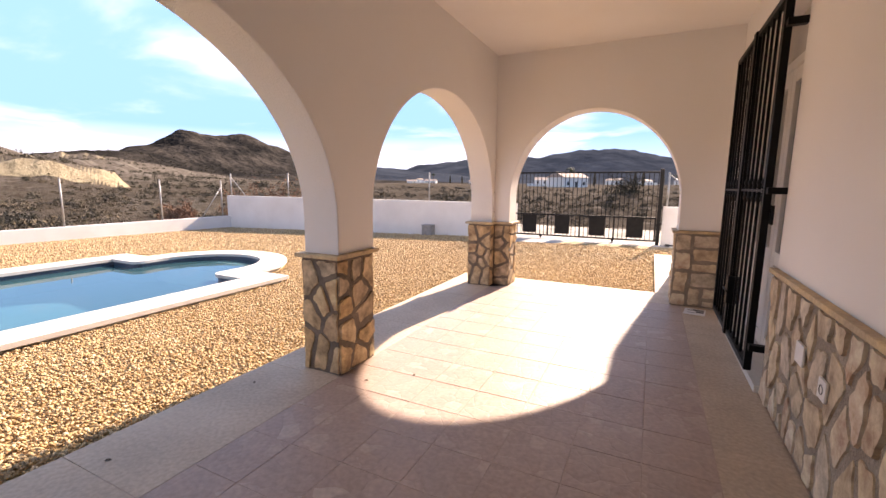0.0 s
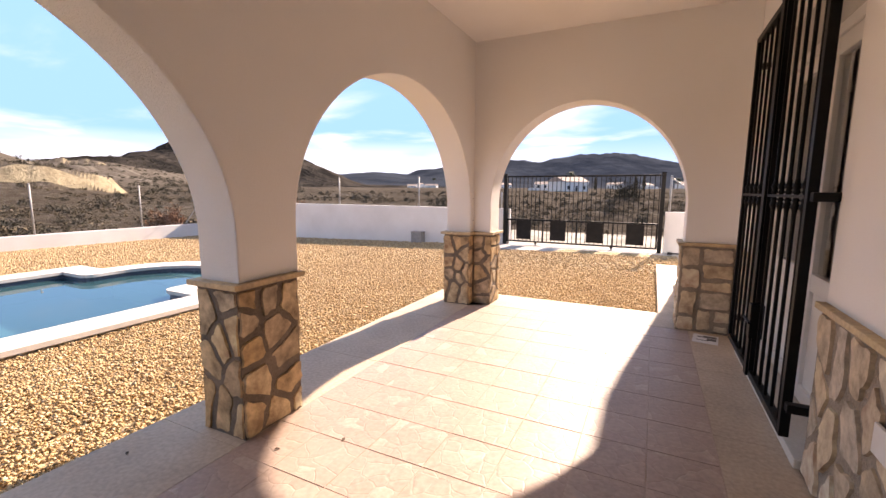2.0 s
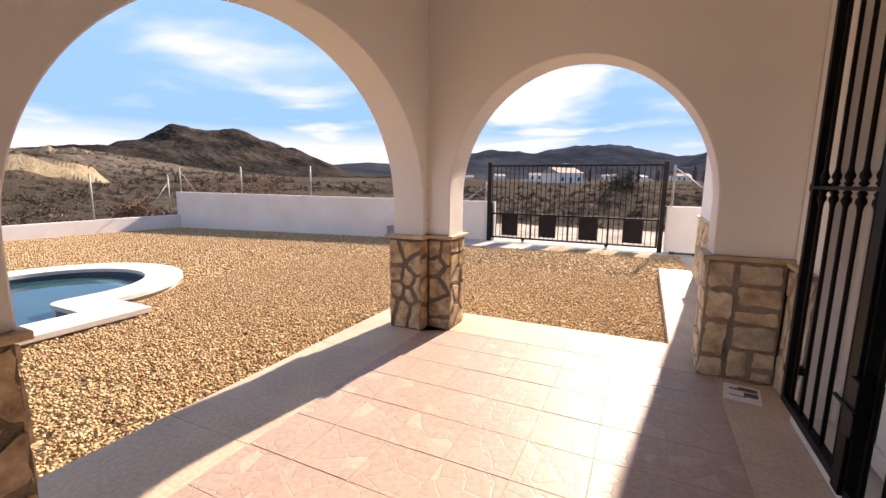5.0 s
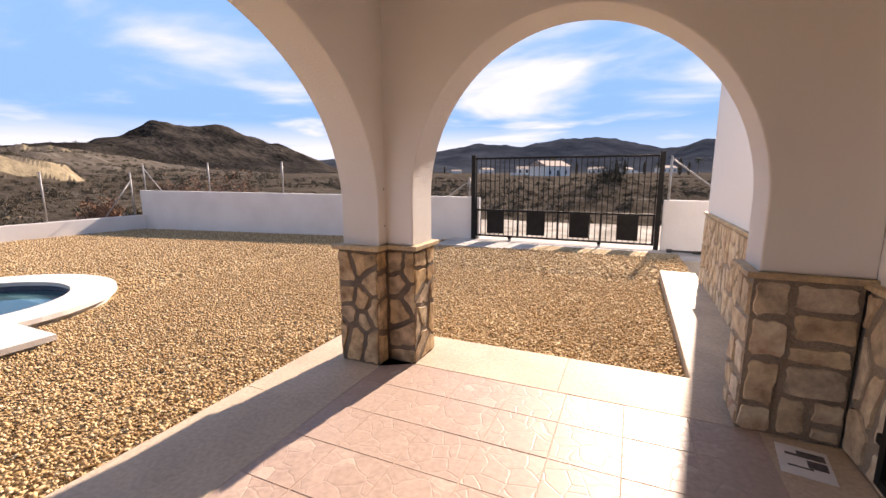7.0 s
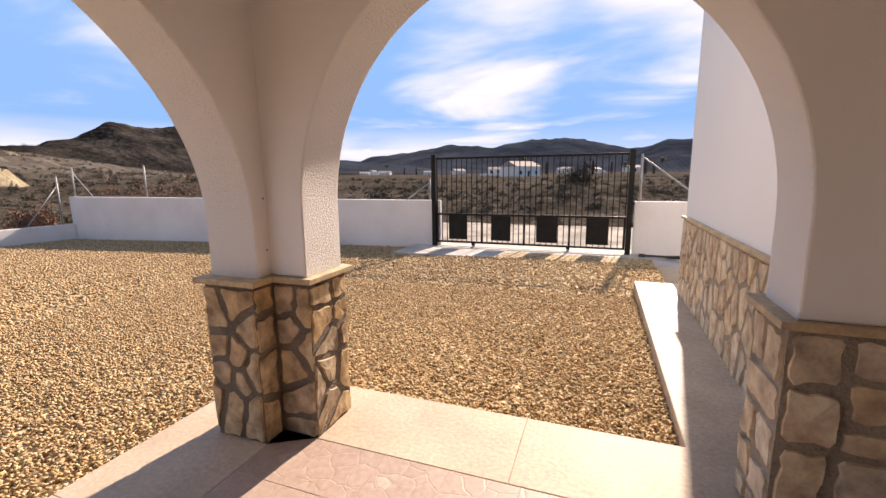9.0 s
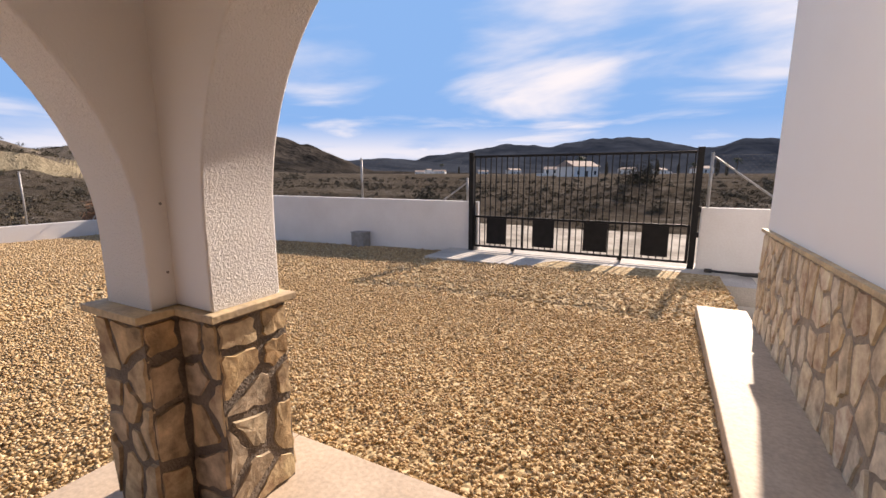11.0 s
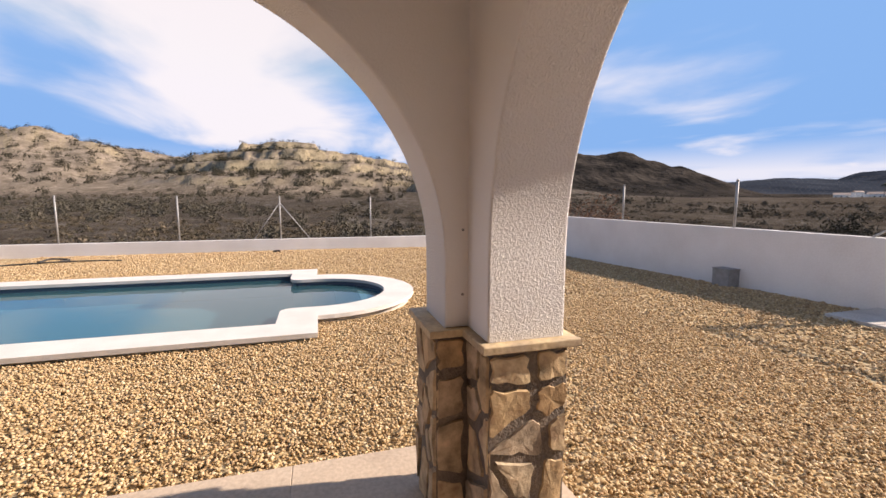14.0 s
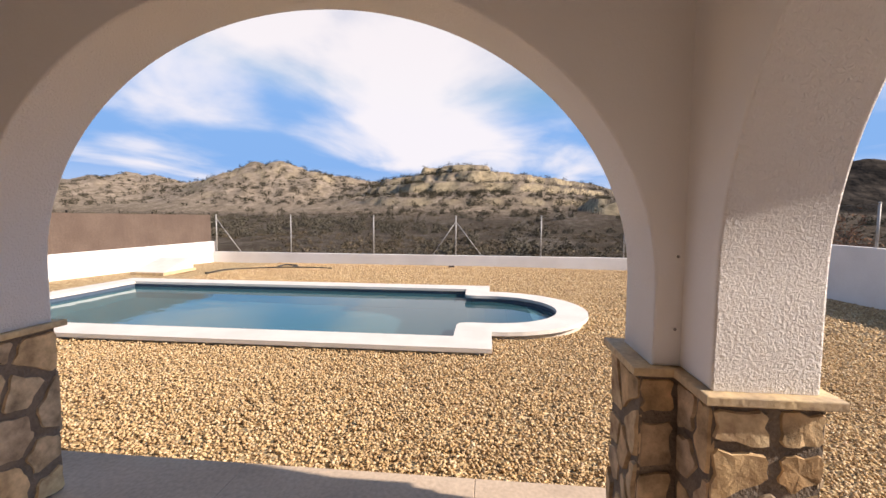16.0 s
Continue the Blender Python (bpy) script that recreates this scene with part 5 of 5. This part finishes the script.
def scrub():
    rng = random.Random(11)
    near = [tuft_mesh(k, 56, 0.75, 0.72) for k in range(7)]
    far = [tuft_mesh(k + 20, 90, 0.75, 0.45) for k in range(5)]
    a, b = [], []
    while len(a) < 5200:
        az, d = rng.uniform(-146, 22), 17 + 110 * rng.random() ** 1.3
        x, y = heading(az, d)
        if (-14.6 < x < 9.5 and -12 < y < 7.6) or (7.0 < y < 13.5 and -6 < x < 34):
            continue
        if noise.noise(Vector((x * 0.09, y * 0.09, 4))) < rng.uniform(-0.2, 0.35):
            continue
        a.append((x, y, country_z(x, y) - 0.04, rng.uniform(0.22, 0.65) * (1.0 if rng.random() < 0.88 else 1.8), rng.uniform(0, 6.3)))
    while len(b) < 4400:
        az, d = rng.uniform(-146, 22), 80 + 420 * rng.random() ** 1.2
        x, y = heading(az, d)
        if noise.noise(Vector((x * 0.02, y * 0.02, 8))) < rng.uniform(-0.6, 0.35):
            continue
        z = country_z(x, y)
        if z < 4.5 and (az > -45 or rng.random() < 0.9):
            continue
        b.append((x, y, z - 0.05, rng.uniform(1.0, 3.0), rng.uniform(0, 6.3)))
    big = []
    while len(big) < 950:
        az, d = -146 + 168 * rng.random() ** 2.4, 22 + 110 * rng.random() ** 1.1
        x, y = heading(az, d)
        if (-17 < x < 10 and -14 < y < 9) or (7.0 < y < 15 and -8 < x < 34) or noise.noise(Vector((x * 0.05, y * 0.05, 6))) < rng.uniform(-0.5, 0.3):
            continue
        big.append((x, y, country_z(x, y) - 0.1, rng.uniform(0.6, 1.5) * (1.35 if az < -80 else 0.9) * min(1.0, 0.45 + d / 110), rng.uniform(0, 6.3)))
    scatter("large_scrub", big, [tuft_mesh(k + 40, 230, 0.85, 0.55) for k in range(6)], OLIVE_BUSH, "dark olive bushes scattered over the dry field", "scrub")
    scatter("scrub", a, near, SHRUB, "dark olive-grey scrub on dry ground", "scrub")
    scatter("hill_scrub", b, far, DARK_SHRUB, "dark bushes scattered over the hillsides", "scrub")


scrub()


def bush(x, y, w, h, mat, label, seed):
    t = thing("bush", (x, y, country_z(x, y) - 0.05), label, "bush")
    rng = random.Random(seed)
    bm = bmesh.new()
    for k in range(16):
        a, l = rng.uniform(0, 6.28), rng.uniform(0.3, 0.95)
        rod((rng.uniform(-0.1, 0.1) * w, rng.uniform(-0.1, 0.1), 0), (math.cos(a) * w * 0.45 * l, math.sin(a) * w * 0.3 * l, h * rng.uniform(0.5, 0.95)), 0.03, 5, bm, 0.008)
    part("stems", bm, BARK, t)
    bm = bmesh.new()
    for k in range(2400):
        a, e, r = rng.uniform(0, 6.28), rng.random(), 0.35 + 0.65 * rng.random()
        bulge = 1 + 0.25 * math.sin(3 * a + seed) + 0.2 * math.sin(5 * e * 3 + a)
        c = Vector((math.cos(a) * w / 2 * r * bulge * math.sqrt(1 - 0.75 * e * e), math.sin(a) * w / 3 * r * bulge * math.sqrt(1 - 0.75 * e * e), h * e * r * bulge * 0.95 + 0.1))
        d1 = Vector((rng.uniform(-1, 1), rng.uniform(-1, 1), rng.uniform(-0.3, 1.2))).normalized() * rng.uniform(0.05, 0.13)
        d2 = d1.cross(Vector((rng.uniform(-1, 1), rng.uniform(-1, 1), 0.3))).normalized() * 0.03
        bm.faces.new([bm.verts.new(c - d1 - d2), bm.verts.new(c - d1 + d2), bm.verts.new(c + d1)])
    part("crown", bm, mat, t)


bush(-17.9, 13.7, 3.4, 2.4, RED_SHRUB, "rust-brown feathery bush outside the fence corner", 1)
bush(-20.6, 13.0, 3.0, 2.0, RED_SHRUB, "rust-brown twiggy bush outside the garden wall", 2)
bush(-21.5, 9.5, 2.2, 1.1, RED_SHRUB, "low rust-brown bush outside the fence", 3)
bush(-0.6, 42.0, 3.4, 1.9, DARK_SHRUB, "dark round bush beyond the dirt track", 4)
bush(-10.6, 20.3, 1.8, 1.75, DARK_SHRUB, "dark bush standing in the dry field", 5)


def villa(x, y, w, d, h, turn, seed, wings=True):
    """A far white house: walls, low tiled gable, door and windows with frames."""
    t = thing("villa", (x, y, country_z(x, y) - 0.3), "far white country house with a low pale roof", "house", "far villas")
    wall = part("wall", block(-w / 2, w / 2, -d / 2, d / 2, 0, h), VILLA_WALL, t)
    roof = [(-d / 2 - 0.4, h), (d / 2 + 0.4, h), (0, h + 0.22 * d)]
    part("roof", extrude_outline(roof, lambda a, b, n: (-w / 2 - 0.3 + n, a, b + 0.004), w + 0.6), VILLA_ROOF, t)
    if wings:
        part("wing", block(w / 2 + 0.01, w / 2 + 0.5 * w, -d / 2 - 0.5, d / 2 - 0.5, 0, h * 0.72), VILLA_WALL, t)
        part("garden_wall", block(-w * 0.9, w * 1.3, -d / 2 - 4.2, -d / 2 - 4.0, -0.4, 1.1), VILLA_WALL, t)
    n = max(2, int(w / 3))
    for k in range(n):
        wx = -w / 2 + (k + 0.5) * w / n
        win = part("window" if k != n // 2 else "door", block(wx - 0.5, wx + 0.5, -d / 2 - 0.03, -d / 2 + 0.02, 0.4 if k == n // 2 else 1.1, 2.4), DARK_PANE, t)
        part("frame", block(wx - 0.58, wx + 0.58, -d / 2 - 0.06, -d / 2 - 0.031, 2.4, 2.5), VILLA_WALL, win)
    t.rotation_euler = (0, 0, turn)


for az, d, w, dp, h, turn in ((-9.6, 158, 11.0, 9.0, 3.9, 0.9), (-12.9, 190, 6.0, 5.0, 2.8, 0.1), (-4.0, 300, 10.0, 6.0, 3.4, -0.5), (-0.5, 330, 8.0, 6.0, 3.4, 1.0), (3.8, 290, 10, 7, 3.2, 0.6),
                               (-30.4, 425, 9, 7, 3.4, 0.5), (-29.3, 440, 5.5, 5, 5.0, 1.1), (-27.8, 465, 13, 8, 3.8, 0.2), (-18.0, 420, 12, 8, 4.5, 0.9), (-22.0, 490, 11, 8, 4.0, 0.4)):
    hx, hy = heading(az, d)
    villa(hx, hy, w, dp, h, turn, int(d), w < 10)


def palm(x, y, h, seed):
    t = thing("palm_tree", (x, y, country_z(x, y) - 0.1), "far palm tree with a ragged crown", "palm tree", "far palms")
    part("trunk", rod((0, 0, 0), (0.2, 0.1, h), 0.22, 8, None, 0.15), BARK, t)
    rng = random.Random(seed)
    bm = bmesh.new()
    for k in range(26):
        a, e = rng.uniform(0, 6.28), rng.uniform(-0.5, 1.1)
        prev = None
        for j in range(5):
            s = j / 4
            r, z = 2.3 * s * math.cos(e * 0.8), h + 2.0 * s * math.sin(e) - 1.5 * s * s
            wdt = 0.34 * (1 - s) + 0.04
            l = (0.2 + math.cos(a) * r - math.sin(a) * wdt, 0.1 + math.sin(a) * r + math.cos(a) * wdt, z - 0.1)
            c = (0.2 + math.cos(a) * r, 0.1 + math.sin(a) * r, z)
            rr_ = (0.2 + math.cos(a) * r + math.sin(a) * wdt, 0.1 + math.sin(a) * r - math.cos(a) * wdt, z - 0.1)
            cur = [bm.verts.new(l), bm.verts.new(c), bm.verts.new(rr_)]
            if prev:
                bm.faces.new((prev[0], prev[1], cur[1], cur[0])); bm.faces.new((prev[1], prev[2], cur[2], cur[1]))
            prev = cur
    part("crown", bm, FROND, t)


for az, d, h, k in ((-9.4, 172, 7.4, 1), (-8.4, 175, 5.2, 2), (7.2, 215, 6.5, 3), (-27.5, 380, 9.0, 4), (3.0, 220, 5.0, 5)):
    palm(*heading(az, d), h, k)


def cypress(x, y, h, seed):
    t = thing("cypress", (x, y, country_z(x, y) - 0.1), "far dark narrow cypress tree", "tree", "far trees")
    part("trunk", rod((0, 0, 0), (0, 0, h * 0.9), 0.16, 6, None, 0.03), BARK, t)
    rng = random.Random(seed)
    bm = bmesh.new()
    for k in range(260):
        z = rng.uniform(0.06, 1.0)
        r = h * 0.13 * math.sin(math.pi * min(1.0, 0.12 + z * 0.88)) ** 0.7 * rng.uniform(0.5, 1.1)
        a = rng.uniform(0, 6.28)
        c = Vector((r * math.cos(a), r * math.sin(a), z * h))
        d1 = Vector((rng.uniform(-0.4, 0.4), rng.uniform(-0.4, 0.4), 1)) * h * 0.05
        d2 = Vector((math.cos(a + 1.6), math.sin(a + 1.6), 0)) * h * 0.028
        bm.faces.new([bm.verts.new(c - d1 - d2), bm.verts.new(c - d1 + d2), bm.verts.new(c + d1)])
    part("crown", bm, SHRUB, t)


for k, (az, d, h) in enumerate(((-1.5, 190, 6.0), (-0.6, 196, 6.5), (1.6, 205, 5.5), (-25.2, 400, 8), (-23.6, 410, 8), (5.5, 170, 6.0), (6.4, 180, 5.0), (-6.3, 200, 6))):
    cypress(*heading(az, d), h, k)


# ---- the loose stones of the yard ----
def pebbles():
    """Gravel: each stone a squashed, turned octahedron; dense by the porch, coarser farther off."""
    rs = np.random.RandomState(7)

    def lay(name, x0, x1, y0, y1, per_m2, s0, s1, holes):
        n = int((x1 - x0) * (y1 - y0) * per_m2)
        x, y = rs.uniform(x0, x1, n), rs.uniform(y0, y1, n)
        keep = np.ones(n, bool)
        for a, b, c, d in holes:
            keep &= ~((x > a) & (x < b) & (y > c) & (y < d))
        keep &= ~((x > POOL_X0 - 0.40) & (x < POOL_X1 + 0.40) & (y > POOL_Y0 - 0.40) & (y < POOL_Y1 + 0.40))
        keep &= np.hypot(x - POOL_C, y - POOL_CY) > POOL_R + 0.40
        keep &= ~((x > -0.605) & (y < 0.525) & (y > SOUTH - 0.3)) & ~((x > 1.895) & (y < 4.055)) & ~((x > -2.36) & (y > 5.84))
        x, y = x[keep], y[keep]
        n = len(x)
        z = -0.095 + 0.0255 * np.minimum(x, 0) - 0.013 * np.maximum(y, 0) + rs.uniform(-0.010, 0.014, n)
        s = rs.uniform(s0, s1, n) * 0.5
        base = np.array([(1, 0, 0), (0, 1, 0), (-1, 0, 0), (0, -1, 0), (0, 0, 1), (0, 0, -1)], float)
        v = base[None] * (1 + rs.uniform(-0.3, 0.3, (n, 6, 1))) + rs.uniform(-0.18, 0.18, (n, 6, 3))
        v *= np.stack([s * rs.uniform(0.9, 1.35, n), s * rs.uniform(0.7, 1.1, n), s * rs.uniform(0.55, 0.95, n)], 1)[:, None]
        # tip each stone about a level axis, then turn it
        tip, turn = rs.uniform(-0.6, 0.6, n), rs.uniform(0, math.tau, n)
        ct, st, c, sn = np.cos(tip)[:, None], np.sin(tip)[:, None], np.cos(turn)[:, None], np.sin(turn)[:, None]
        vx, vz = v[..., 0] * ct + v[..., 2] * st, -v[..., 0] * st + v[..., 2] * ct
        vy = v[..., 1]
        w = np.stack([vx * c - vy * sn + x[:, None], vx * sn + vy * c + y[:, None], vz + z[:, None]], -1)
        tri = np.array([(0, 1, 4), (1, 2, 4), (2, 3, 4), (3, 0, 4), (1, 0, 5), (2, 1, 5), (3, 2, 5), (0, 3, 5)])
        f = (tri[None] + 6 * np.arange(n)[:, None, None]).reshape(-1, 3)
        me = bpy.data.meshes.new(name)
        me.vertices.add(n * 6)
        me.vertices.foreach_set("co", w.astype(np.float32).ravel())
        me.loops.add(len(f) * 3)
        me.loops.foreach_set("vertex_index", f.astype(np.int32).ravel())
        me.polygons.add(len(f))
        me.polygons.foreach_set("loop_start", np.arange(0, len(f) * 3, 3, dtype=np.int32))
        me.update(calc_edges=True)
        me.materials.append(PEBBLE)
        tagged(new(name, me), "loose honey-coloured gravel stones", "gravel", kind="stuff")
    near = (-4.2, 1.9, -5.2, 3.6)
    lay("gravel", *near, 2600, 0.016, 0.030, [])
    lay("gravel", -14.0, 2.34, -8.5, 6.8, 580, 0.028, 0.046, [near])


pebbles()

# ---- tiles and slabs ----
edge_slabs()
porch_floor()
wall_slabs()
